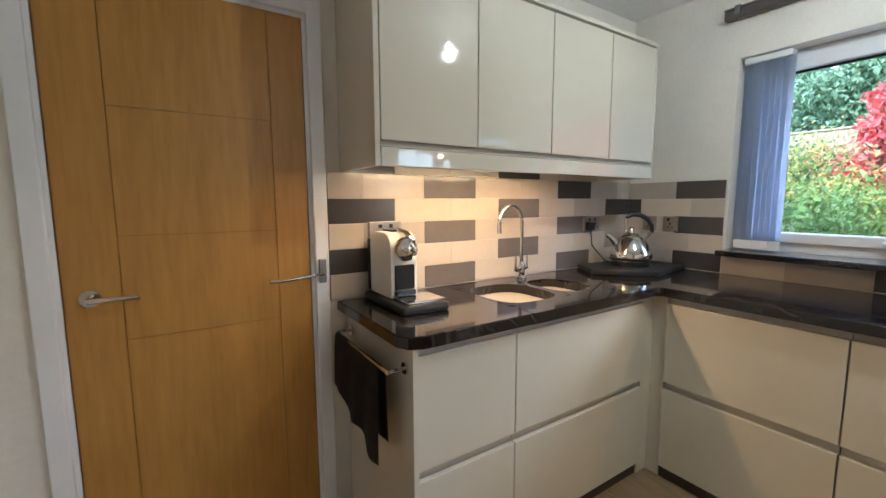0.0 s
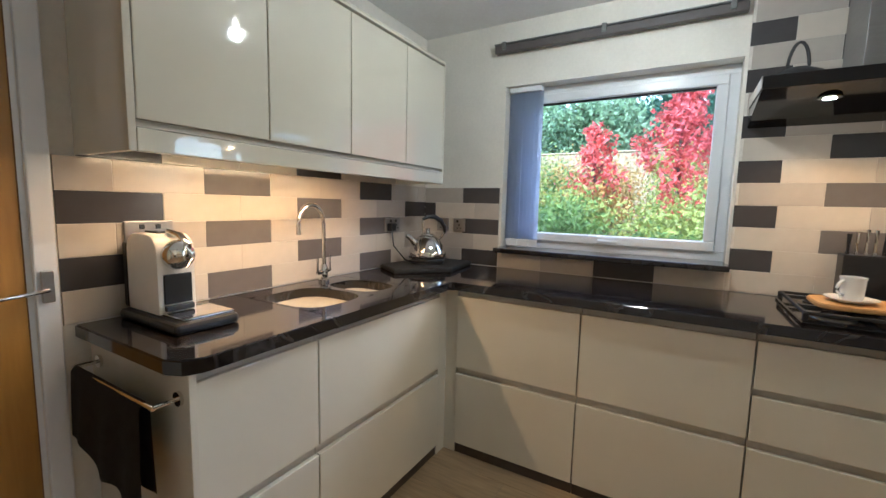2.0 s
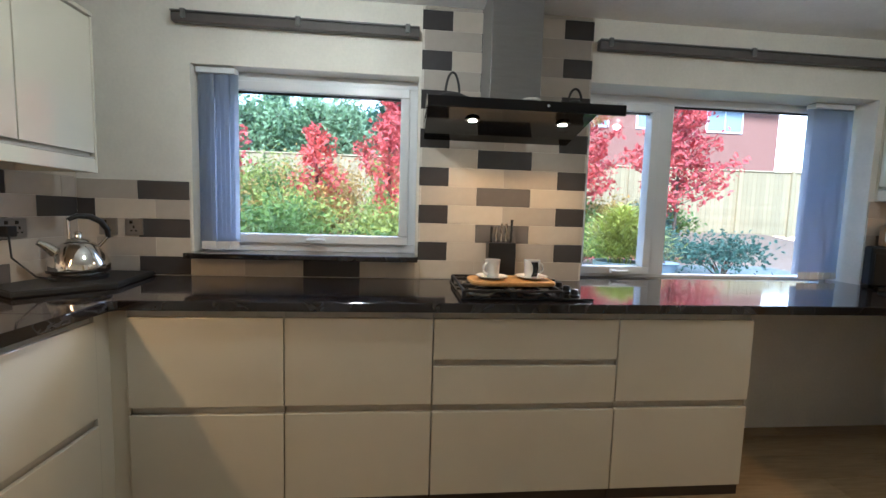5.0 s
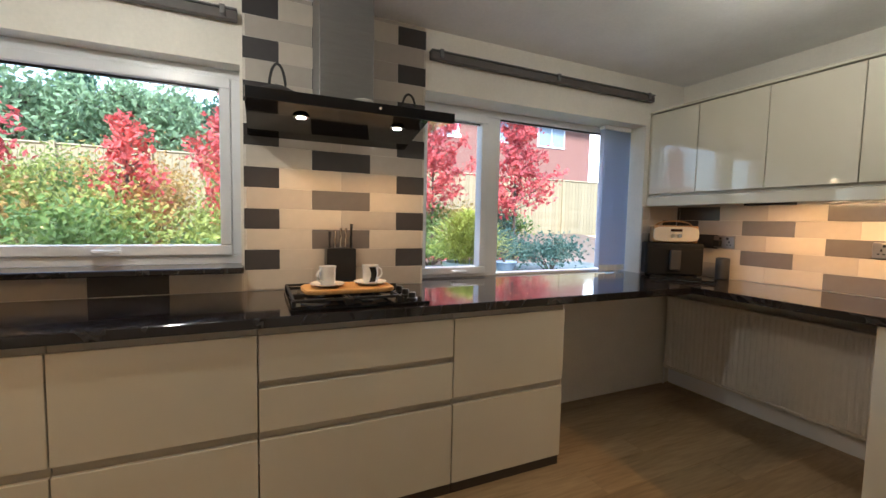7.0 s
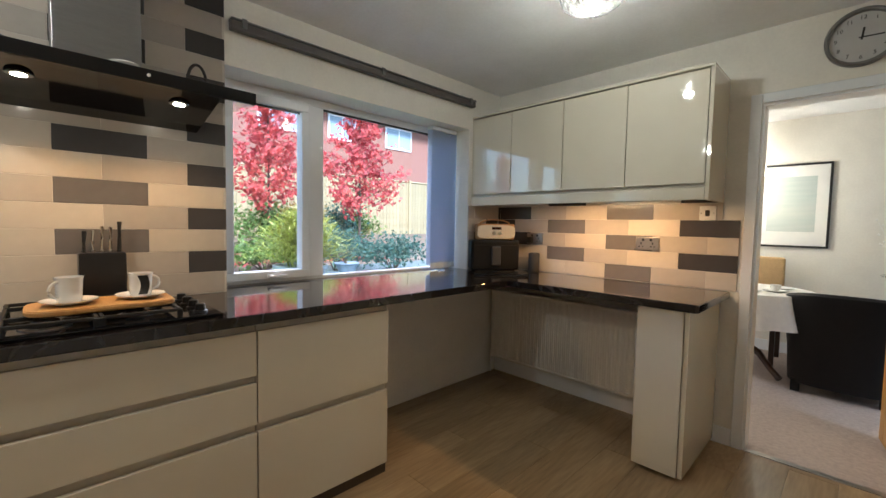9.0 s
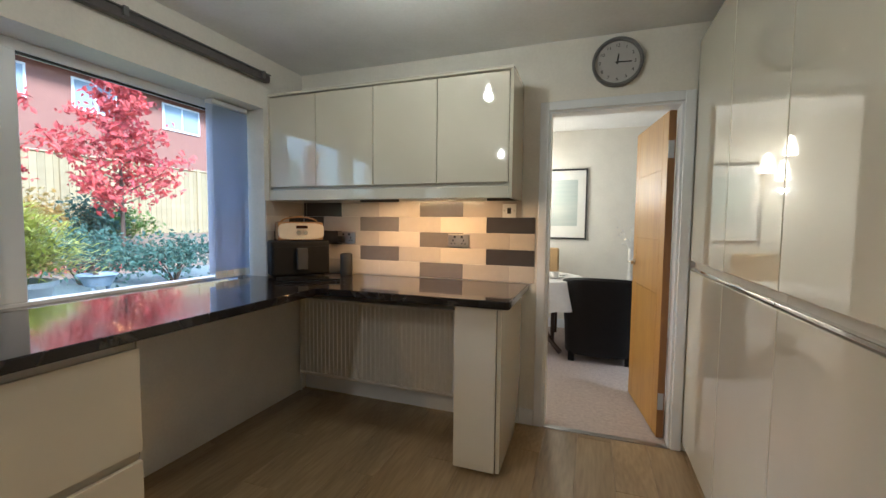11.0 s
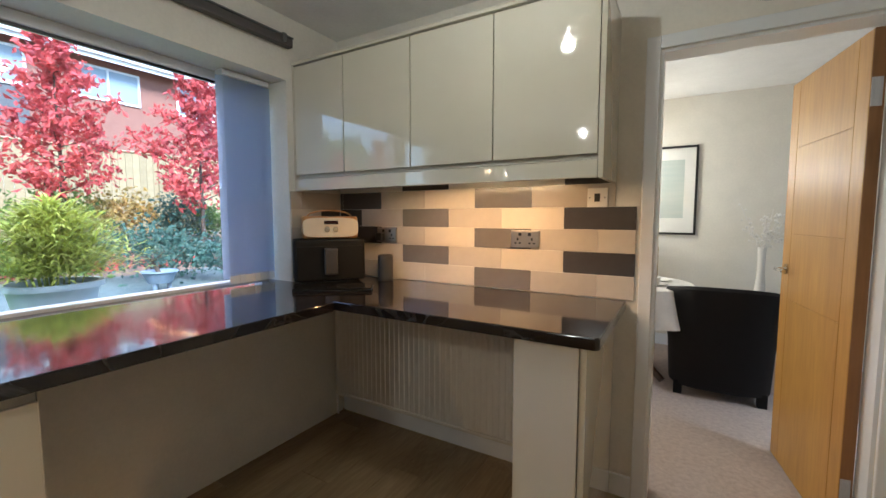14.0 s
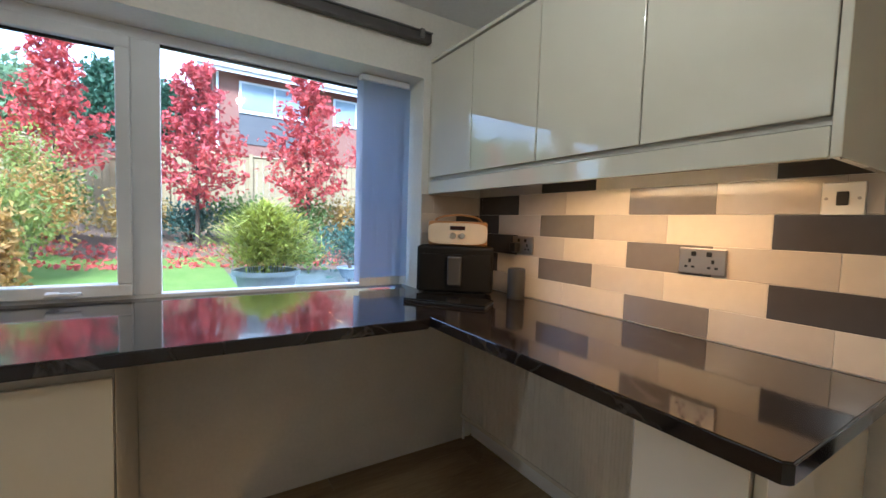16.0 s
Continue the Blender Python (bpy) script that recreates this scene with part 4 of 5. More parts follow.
# ---- radiator in the alcove ----
def radiator():
    x0, x1, z0, z1 = 0.96, XW - 0.04, 0.145, 0.72
    t = thing("radiator", ((x0 + x1) / 2, YD + 0.08, z0), "cream panel radiator with vertical ribs under worktop", "radiator")
    bm = bmesh.new()
    n = int((x1 - x0) / 0.0333)
    prof = []
    for i in range(n):
        a = x0 + (x1 - x0) * i / n
        w = (x1 - x0) / n
        prof += [(a, 0.0), (a + 0.30 * w, 0.0), (a + 0.45 * w, 0.004), (a + 0.85 * w, 0.004)]
    prof.append((x1, 0.0))
    yy = YD + 0.105
    lo = [bm.verts.new((x, yy + d, z0 + 0.02)) for x, d in prof]
    hi = [bm.verts.new((x, yy + d, z1 - 0.02)) for x, d in prof]
    for i in range(len(lo) - 1):
        bm.faces.new((lo[i], lo[i + 1], hi[i + 1], hi[i]))
    part("ribbed_panel", bm, RADIATOR, t)
    part("back_panel", box(x0, x1, YD + 0.045, YD + 0.104, z0, z1, 0.004), RADIATOR, t)
    part("top_rail", box(x0, x1, YD + 0.1045, YD + 0.116, z1 - 0.02, z1, 0.004), RADIATOR, t)
    part("bottom_rail", box(x0, x1, YD + 0.1045, YD + 0.116, z0, z0 + 0.02, 0.004), RADIATOR, t)
    part("valve_pipe", tube([(x1 + 0.015, YD + 0.08, 0.0), (x1 + 0.015, YD + 0.08, 0.20)], 0.0075, 10), WHITE, t)
    for x in (x0 + 0.2, x1 - 0.2):
        part("wall_bracket", box(x - 0.02, x + 0.02, YD + 0.001, YD + 0.044, 0.3, 0.6), RADIATOR, t)


radiator()


# ---- doors ----
def leaf(name, width, height, m, label, grooves, handle_side):
    """A flush oak door: local x along its width, faces -y and +y."""
    t = new(name)
    t.matrix_basis = m
    tagged(t, label, "door", kind="structure")
    th = 0.04
    xs = [0, *grooves[0], width]
    zs = [0, *grooves[1], height]
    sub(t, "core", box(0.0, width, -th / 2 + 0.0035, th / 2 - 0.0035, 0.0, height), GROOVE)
    for a, b in zip(xs, xs[1:]):
        stile = b - a < 0.2
        rows = [(0, height)] if stile else list(zip(zs, zs[1:]))
        for z0, z1 in rows:
            for y0, y1 in ((-th / 2, -th / 2 + 0.003), (th / 2 - 0.003, th / 2)):
                sub(t, "veneer_panel", box(a + 0.0015, b - 0.0015, y0, y1, z0 + 0.0015, z1 - 0.0015), OAK)
    for a, b in ((-0.003, -0.0002), (width + 0.0002, width + 0.003)):
        sub(t, "lipping", box(a, b, -th / 2 + 0.001, th / 2 - 0.001, 0, height), OAK_EDGE)
    hx = 0.06 if handle_side == 0 else width - 0.06
    d = 1 if handle_side == 0 else -1
    for sy in (-1, 1):
        sub(t, "rose", cyl((hx, sy * (th / 2 + 0.0005) - (0.008 if sy < 0 else 0), 1.0), 0.026, 0.008, axis="y", bevel=0.002), CHROME)
        sub(t, "lever_handle", tube([(hx, sy * (th / 2 + 0.006), 1.0), (hx, sy * (th / 2 + 0.045), 1.0), (hx + d * 0.015, sy * (th / 2 + 0.052), 1.0), (hx + d * 0.12, sy * (th / 2 + 0.05), 1.0)], 0.0085, 10), CHROME, True)
    ex = width + 0.0032 if handle_side == 0 else -0.0062
    for z in (0.22, height - 0.22):
        sub(t, "hinge", box(ex, ex + 0.003, -0.012, 0.019, z - 0.05, z + 0.05), STEEL)
    return t


leaf("door_1", 0.700, 1.925, pose(SX0 + 0.016, YS + 0.022, 0.008), "closed flush oak door with shallow grooves", ((0.135, 0.585), (0.86, 1.18, 1.56)), 0)
ang = math.degrees(math.atan2(-0.69, 0.10))
leaf("door_2", 0.690, 1.925, pose(DX0 + 0.040, YD - 0.100, 0.008, 0, 0, ang), "oak door standing open into the dining room", ((0.09, 0.60), (0.85, 1.18, 1.60)), 1)
LT = thing("door_stop_arm", (0.40, YS - 0.02, 1.02), "chrome hook arm on plate fixed to casing", "hook")
part("hook_plate", box(0.385, 0.412, YS - 0.034, YS - 0.019, 0.985, 1.075, 0.003), STEEL, LT)
part("hook_arm", tube([(0.398, YS - 0.036, 1.02), (0.36, YS - 0.06, 1.02), (0.24, YS - 0.065, 1.012), (0.205, YS - 0.065, 1.015)], [0.006, 0.005, 0.005, 0.008], 8), CHROME, LT, smooth=True)


# ---- clock ----
def clock(x, z, r):
    y = YD + 0.001
    t = thing("wall_clock", (x, y, z), "round grey wall clock showing quarter past twelve", "clock")
    rim = bmesh.new()
    rings = []
    for rr, d in ((r, 0.0), (r, 0.03), (r - 0.006, 0.036), (r - 0.016, 0.034), (r - 0.018, 0.012)):
        rings.append([rim.verts.new((x + rr * math.cos(2 * math.pi * i / 48), y + d, z + rr * math.sin(2 * math.pi * i / 48))) for i in range(48)])
    for a, b in zip(rings, rings[1:]):
        for i in range(48):
            rim.faces.new((a[i], a[(i + 1) % 48], b[(i + 1) % 48], b[i]))
    part("rim", rim, CLOCKRIM, t, smooth=True)
    part("face", cyl((x, y + 0.001, z), r - 0.017, 0.012, axis="y", seg=48), CLOCKFACE, t)
    for h in range(1, 13):
        a = math.pi / 2 + 2 * math.pi * h / 12   # seen from the room, x runs to the left
        txt = bpy.data.curves.new("numeral", "FONT")
        txt.body, txt.size, txt.extrude, txt.align_x, txt.align_y = str(h), 0.026, 0.0006, "CENTER", "CENTER"
        ob = new("numeral", txt)
        ob.data.materials.append(BLACK)
        ob.parent, ob.matrix_parent_inverse = t, t.matrix_basis.inverted()
        ob.matrix_basis = pose(x + (r - 0.042) * math.cos(a), y + 0.0142, z + (r - 0.042) * math.sin(a), 90, 0, 180)
    for deg, ln, w in ((7, 0.045, 0.004), (92, 0.075, 0.003)):
        a = math.radians(90 + deg)
        hand = box(-0.012, ln, -0.0008, 0.0008, -w, w)
        bmesh.ops.transform(hand, matrix=pose(x, y + 0.018, z, 0, -math.degrees(a), 0), verts=hand.verts)
        part("pointer", hand, BLACK, t)


clock(0.19, 2.195, 0.135)

# ---- dining room ----
YB = -5.85
setting("dining_floor", box(-2.4, 2.4, YB, YD - 0.031, -0.06, -0.002), CARPET, "pale beige fitted carpet")
setting("dining_ceiling", box(-2.4, 2.4, YB, YD - 0.121, 2.40, 2.5), CEIL, "white dining-room ceiling")
dwall = box(-2.4, 2.4, YB - 0.1, YB, -0.06, 2.5)
setting("dining_wall_far", dwall, WALL, "cream dining-room wall with framed print")
setting("dining_wall_side", box(-2.5, -2.4, YB, YD - 0.12, -0.06, 2.5), WALL, "cream dining-room wall")
setting("dining_wall_end", box(2.4, 2.5, YB, YD - 0.12, -0.06, 2.5), WALL, "cream dining-room wall")
setting("dining_baseboard", box(-2.4, 2.4, YB + 0.001, YB + 0.016, 0, 0.11, 0.003), UPVC, "white skirting board")


def picture():
    x0, x1, z0, z1 = 0.355, 0.955, 1.10, 1.945
    t = thing("framed_print", ((x0 + x1) / 2, YB + 0.01, z0), "pale seascape print in thin black frame", "picture")
    w = 0.02
    for a, b, c, d in ((x0, x1, z0, z0 + w), (x0, x1, z1 - w, z1), (x0, x0 + w, z0 + w, z1 - w), (x1 - w, x1, z0 + w, z1 - w)):
        part("frame_bar", box(a, b, YB + 0.001, YB + 0.026, c, d, 0.002), BLACK, t)
    part("mount", box(x0 + w, x1 - w, YB + 0.002, YB + 0.012, z0 + w, z1 - w), PAPER, t)
    part("print", box(x0 + 0.11, x1 - 0.11, YB + 0.0125, YB + 0.014, z0 + 0.16, z1 - 0.13), ART, t)


picture()


def tub_chair(x, y):
    t = thing("tub_chair", (x, y, 0), "black leather tub chair with its back to the kitchen", "chair")
    bm = bmesh.new()
    n = 28
    outer, inner = [], []
    prof = []
    for i in range(n + 1):
        a = math.radians(-20 + 220 * i / n)
        c, q = math.cos(a), math.sin(a)
        top = 0.745 + 0.055 * max(0.0, q) - (0.03 if q < 0 else 0)
        prof.append((math.copysign(abs(c) ** 0.62, c), math.copysign(abs(q) ** 0.62, q), top))
    rows = []
    for c, q, top in prof:
        rows.append([bm.verts.new((x + k * c * 0.345, y + k * q * 0.35, z)) for k, z in
                     ((0.90, 0.075), (0.94, 0.35), (1.06, top - 0.06), (1.05, top - 0.02), (0.97, top), (0.88, top - 0.015), (0.76, top - 0.08), (0.72, 0.42))])
    for a, b in zip(rows, rows[1:]):
        for i in range(7):
            bm.faces.new((a[i], a[i + 1], b[i + 1], b[i]))
    for r in (rows[0], rows[-1]):
        bm.faces.new(r)
    part("shell", bm, LEATHER, t, smooth=True)
    part("seat", prism(ring_points(x, y - 0.04, 0.265, 0.27, 32, 3.5), 0.30, 0.44, 0.03), LEATHER, t, smooth=True)
    part("front_rail", prism(ring_points(x, y - 0.02, 0.285, 0.30, 32, 3.5), 0.09, 0.299, 0.01), LEATHER, t, smooth=True)
    for sx in (-1, 1):
        for sy in (-1, 1):
            part("leg", box(x + sx * 0.245 - 0.028, x + sx * 0.245 + 0.028, y + sy * 0.235 - 0.028, y + sy * 0.235 + 0.028, 0.0, 0.095, 0.004), LEATHER, t)


tub_chair(0.20, -4.86)


def dining_table(x, y):
    t = thing("pedestal_table", (x, y, 0), "round dark wood pedestal table with turned leg", "table")
    part("tabletop", cyl((x, y, 0.715), 0.47, 0.028, seg=48, bevel=0.006), DARKWOOD, t)
    part("pedestal", lathe((x, y, 0), [(0, 0.16), (0.06, 0.16), (0.075, 0.22), (0.045, 0.30), (0.06, 0.42), (0.04, 0.50), (0.05, 0.66), (0.12, 0.714), (0, 0.714)]), DARKWOOD, t, smooth=True)
    for i in range(3):
        a = 0.5 + i * 2.094
        pts = [(x + r * math.cos(a), y + r * math.sin(a), z) for r, z in ((0.04, 0.24), (0.15, 0.20), (0.26, 0.09), (0.34, 0.03))]
        part("foot", tube(pts, [0.03, 0.028, 0.024, 0.026], 10), DARKWOOD, t, smooth=True)
    bm = bmesh.new()
    rings = []
    for j, (r, z) in enumerate(((0.0, 0.7475), (0.30, 0.7475), (0.478, 0.7475), (0.485, 0.735), (0.49, 0.64), (0.50, 0.53), (0.505, 0.47))):
        ring = []
        for i in range(96):
            a = 2 * math.pi * i / 96
            k = 1 + (0.045 * math.sin(a * 11 + 0.6 * math.sin(a * 3)) * max(0, j - 3) / 3)
            ring.append(bm.verts.new((x + max(r, 1e-3) * k * math.cos(a), y + max(r, 1e-3) * k * math.sin(a), z)))
        rings.append(ring)
    for a, b in zip(rings, rings[1:]):
        for i in range(96):
            bm.faces.new((a[i], a[(i + 1) % 96], b[(i + 1) % 96], b[i]))
    tagged(part("tablecloth", bm, LINEN, smooth=True), "white cloth draped over the round table", "tablecloth")


dining_table(0.84, -4.90)
for px, py in ((0.62, -4.78), (0.78, -4.62), (0.60, -5.02)):
    saucer_plate = tagged(part("plate", lathe((px, py, 0.7485), [(0, 0), (0.05, 0), (0.085, 0.014), (0.087, 0.017), (0.05, 0.006), (0, 0.005)]), CHINA, smooth=True), "white plate laid on the tablecloth", "plate", "plates on the table")
tagged(part("coffee_cup", lathe((0.62, -4.78, 0.7555), [(0, 0), (0.022, 0), (0.036, 0.05), (0.038, 0.055), (0.034, 0.05), (0, 0.012)]), CHINA, smooth=True), "white cup on a plate", "cup")


def dining_chair(x, y):
    t = thing("dining_chair", (x, y, 0), "high-backed chair in tan upholstery behind the table", "chair")
    part("seat", box(x - 0.22, x + 0.22, y - 0.22, y + 0.22, 0.40, 0.48, 0.02), TAN, t)
    part("backrest", box(x - 0.21, x + 0.21, y - 0.27, y - 0.215, 0.44, 1.00, 0.02), TAN, t)
    for sx in (-0.19, 0.19):
        for sy in (-0.19, 0.19):
            part("leg", box(x + sx - 0.02, x + sx + 0.02, y + sy - 0.02, y + sy + 0.02, 0, 0.399, 0.004), DARKWOOD, t)


dining_chair(0.86, -5.42)


def side_table(x, y):
    t = thing("side_table", (x, y, 0), "small dark side table against the wall", "table")
    part("top", cyl((x, y, 0.50), 0.17, 0.02, bevel=0.004), DARKWOOD, t)
    for i in range(3):
        a = i * 2.094
        part("leg", tube([(x + 0.05 * math.cos(a), y + 0.05 * math.sin(a), 0.499), (x + 0.15 * math.cos(a), y + 0.15 * math.sin(a), 0.0)], 0.012, 8), DARKWOOD, t)
    v = thing("vase_with_twigs", (x, y, 0.52), "slim white vase with white blossom twigs", "vase")
    part("vase", lathe((x, y, 0.5205), [(0, 0), (0.035, 0), (0.045, 0.06), (0.025, 0.30), (0.03, 0.50), (0.025, 0.50), (0, 0.05)]), CHINA, v, smooth=True)
    rnd = random.Random(5)
    twigs, blooms = None, None
    for i in range(14):
        a, r = rnd.uniform(0, 6.28), rnd.uniform(0.05, 0.20)
        top = Vector((x + r * math.cos(a), y + 0.5 * r * math.sin(a), 1.0 + rnd.uniform(0.12, 0.36)))
        twigs = tube([(x, y, 0.9), (x + 0.3 * r * math.cos(a), y, 1.08), top], 0.003, 5, twigs)
        for k in range(7):
            f = rnd.uniform(0.4, 1)
            c = Vector((x, y, 0.95)).lerp(top, f) + Vector((rnd.uniform(-0.03, 0.03), rnd.uniform(-0.03, 0.03), rnd.uniform(-0.03, 0.03)))
            fresh = bmesh.new()
            bmesh.ops.create_icosphere(fresh, subdivisions=1, radius=rnd.uniform(0.008, 0.016), matrix=Matrix.Translation(c))
            blooms = join(blooms, fresh)
    part("twigs", twigs, LINEN, v)
    part("blossoms", blooms, LINEN, v)


side_table(-0.12, -5.55)


def pendant(x, y, z):
    t = thing("pendant_lamp", (x, y, z), "lit frosted glass pendant lamp over dining table", "light", "dining pendants")
    part("cord", tube([(x, y, z + 0.2), (x, y, 2.395)], 0.003, 6), BLACK, t)
    part("cap", cyl((x, y, z + 0.185), 0.02, 0.03), CHROME, t)
    part("shade", lathe((x, y, z), [(0.055, 0.0), (0.055, 0.04), (0.03, 0.14), (0.018, 0.186), (0.015, 0.186), (0.026, 0.14), (0.05, 0.04), (0.05, 0.0)]), SHADE, t, smooth=True)


pendant(1.06, -5.55, 1.97)
pendant(0.88, -5.55, 1.81)
pendant(0.97, -5.42, 1.72)


# ---- tiling ----
TILES = {"W": T_WHITE, "B": T_BEIGE, "G": T_GREY, "D": T_DARK}
tile_cache = {}


def tile_mesh(w, h, key):
    k = (round(w, 4), round(h, 4), key)
    if k not in tile_cache:
        bm = box(-w / 2, w / 2, -TF, -0.0005, -h / 2, h / 2)
        front = [e for e in bm.edges if all(v.co.y < -0.005 for v in e.verts)]
        bmesh.ops.bevel(bm, geom=front, offset=0.0010, segments=1, affect="EDGES")
        tile_cache[k] = mesh_of(bm, TILES[key])
    return tile_cache[k]


def tile_row(wall, along, plane, z0, z1, a0, a1, start, width, pattern, skip=()):
    """Tiles between a0 and a1; joints at start + k * width; along 'x-' faces -y, 'x+' faces +y, 'y' faces -x."""
    a = start
    i = 0
    while a < a1 - 0.004:
        b = a + width
        lo, hi = max(a, a0), min(b, a1)
        key = pattern[i % len(pattern)]
        if hi - lo > 0.012:
            w, h, c = hi - lo - 0.0014, z1 - z0 - 0.0014, (lo + hi) / 2
            ob = new("tile", tile_mesh(w, h, key))
            ob.parent = wall
            ob.matrix_basis = {"x-": pose(c, plane, (z0 + z1) / 2), "x+": pose(c, plane, (z0 + z1) / 2, 0, 0, 180), "y": pose(plane, c, (z0 + z1) / 2, 0, 0, -90)}[along]
        i += 1
        a = b


P = 0.1
# sink wall
z = WT + 0.002
wA = 0.2825
for k, pat in enumerate(("WWGWWGWW", "DWWGWWBB", "WBGWWGBB", "DWWGWBDD", "BWGWWDBB", "DWWDWWWW")):
    even = k % 2
    top = min(z + 0.0985, 1.49)
    tile_row(wall_sink, "x-", YS, z, top, 0.432 if k < 5 else 0.487, XW, 0.432 if even else 0.432 - wA / 2, wA, pat)
    z = top
part("grout", box(0.433, XW, YS - 0.0076, YS - 0.0003, WT, 1.395), GROUT, wall_sink)
# window wall, beside the sink corner and under the sill
part("grout", box(XW - 0.0076, XW - 0.0003, 1.10, YS - 0.01, WT, 1.394), GROUT, wall_window)
for k, pat in enumerate(("DB", "WB", "DWB", "BWD", "DB")):
    z = WT + 0.002 + 0.0978 * k
    tile_row(wall_window, "y", XW, z, z + 0.0978, 1.103, YS - 0.010, 1.128 - (0.06 if k % 2 == 0 else 0.145), 0.29, pat)
part("grout", box(XW - 0.0076, XW - 0.0003, -0.086, 1.099, WT, 1.003), GROUT, wall_window)
tile_row(wall_window, "y", XW, WT + 0.002, 1.003, -0.086, 1.10, -0.077, 0.3025, "WDBW")
# tiled column behind the hob
part("grout", box(XW - 0.0076, XW - 0.0003, -1.028, -0.088, WT, H - 0.002), GROUT, wall_window)
COLUMN = ("BWW", "DBWD", "WGW", "DBWD", "WGB", "DBWD", "BDW", "DBBD", "BGB", "DBWD", "WDB", "DBWD", "BDB", "DWWD", "BDB")
for k, pat in enumerate(COLUMN):
    z = WT + 0.002 + 0.1022 * k
    tile_row(wall_window, "y", XW, z, min(z + 0.1022, H - 0.003), -1.028, -0.088, -1.018 if k % 2 == 0 else -1.168, 0.306, pat)
# corner between wide window and dining wall
part("grout", box(XW - 0.0076, XW - 0.0003, YD + 0.01, W2[0] - 0.004, WT, 1.415), GROUT, wall_window)
for k, pat in enumerate(("BW", "DW", "GB", "DW", "BB")):
    z = WT + 0.002 + 0.102 * k
    tile_row(wall_window, "y", XW, z, z + 0.102, YD + 0.010, W2[0] - 0.003, YD + 0.010 - (0.15 if k % 2 else 0), 0.31, pat)
# dining wall
part("grout", box(0.628, XW, YD + 0.0003, YD + 0.0076, WT, 1.317), GROUT, wall_dining)
part("grout", box(0.712, XW, YD + 0.0003, YD + 0.0076, 1.318, 1.50), GROUT, wall_dining)
for k, pat in enumerate(("WBGWWBB", "DWBGWD", "WBGWBDD", "DWBGBD", "BBGWBDD", "DWWDWW")):
    z = WT + 0.002 + 0.1025 * k
    tile_row(wall_dining, "x+", YD, z, min(z + 0.1025, 1.495), 0.626 if k < 4 else 0.712, XW - 0.01, 0.626 if k % 2 else 0.471, 0.31, pat)

# ---- floor planks ----
plank_bm = box(-0.095, 0.095, -0.60, 0.60, -0.012, -0.0005)
bmesh.ops.bevel(plank_bm, geom=[e for e in plank_bm.edges if all(v.co.z > -0.005 for v in e.verts)], offset=0.0012, segments=1, affect="EDGES")
plank_mesh = mesh_of(plank_bm, FLOOR)
kitchen_floor = bpy.data.objects["floor"]
for i in range(17):
    x = XB + 0.095 + 0.1905 * i
    y = YD + 0.6 - (0.47 * i) % 1.2
    while y - 0.6 < YS:
        lo, hi = max(y - 0.6, YD + 0.0), min(y + 0.6, YS)
        if hi - lo > 0.02 and x < XW + 0.05:
            ob = new("plank", plank_mesh)
            ob.parent = kitchen_floor
            ob.matrix_basis = Matrix.Translation((x, (lo + hi) / 2, 0)) @ Matrix.Diagonal((1, (hi - lo - 0.001) / 1.2, 1, 1))
        y += 1.2


# ---- garden ----
def ground_z(x, y):
    rise = max(0.0, min(1.0, (x - 8.2) / 3.5))
    left = max(0.0, min(1.0, (y + 0.4) / 1.2)) * max(0.0, min(1.0, (x - 3.2) / 3.0))
    return 0.45 + 0.45 * rise + 0.28 * left


def terrain(x0, x1, y0, y1, step, lift=0.0, rough=0.02):
    nx, ny = int((x1 - x0) / step) + 1, int((y1 - y0) / step) + 1
    verts, faces = [], []
    for i in range(nx):
        for j in range(ny):
            x, y = x0 + (x1 - x0) * i / (nx - 1), y0 + (y1 - y0) * j / (ny - 1)
            verts.append((x, y, ground_z(x, y) + lift + rough * noise.noise((x * 1.7, y * 1.7, 0))))
    for i in range(nx - 1):
        for j in range(ny - 1):
            a = i * ny + j
            faces.append((a, a + ny, a + ny + 1, a + 1))
    me = bpy.data.meshes.new("terrain")
    me.from_pydata(verts, [], faces)
    return me


def sheet(name, me, material, label):
    me.materials.append(material)
    me.shade_smooth()
    return tagged(new(name, me), label, kind="structure")


sheet("ground", terrain(2.72, 14.0, -11.0, 12.0, 0.25), SOIL, "brown planted garden soil with fallen leaves")
far = bpy.data.meshes.new("far")
far.from_pydata([(14, -300, 0.85), (500, -300, 2), (500, 300, 2), (14, 300, 0.85)], [], [(0, 1, 2, 3)])
sheet("ground_beyond", far, SOIL, "open ground beyond the fence")
sheet("lawn", terrain(3.6, 8.7, -2.25, 0.45, 0.2, 0.03, 0.01), GRASS, "bright green cut lawn")
sheet("chippings", terrain(2.75, 7.0, -6.5, -2.0, 0.25, 0.015, 0.015), SLATE, "blue-grey slate chippings")


def cloud(points, size, seed, flat=0.0, long=1.0):
    """Many small leaves, one four-sided leaf at each point."""
    r = np.random.RandomState(seed)
    n = len(points)
    u = r.normal(size=(n, 3))
    u /= np.linalg.norm(u, axis=1)[:, None]
    w = r.normal(size=(n, 3))
    w -= (w * u).sum(1)[:, None] * u
    w /= np.linalg.norm(w, axis=1)[:, None]
    s = size * r.uniform(0.6, 1.3, (n, 1))
    bend = np.cross(u, w) * s * 0.25
    c = np.asarray(points)
    v = np.stack([c - u * s * long, c + w * s * 0.55 + bend, c + u * s * long, c - w * s * 0.55 + bend], 1).reshape(-1, 3)
    me = bpy.data.meshes.new("leaves")
    me.from_pydata(v.tolist(), [], (np.arange(n * 4).reshape(-1, 4)).tolist())
    return me


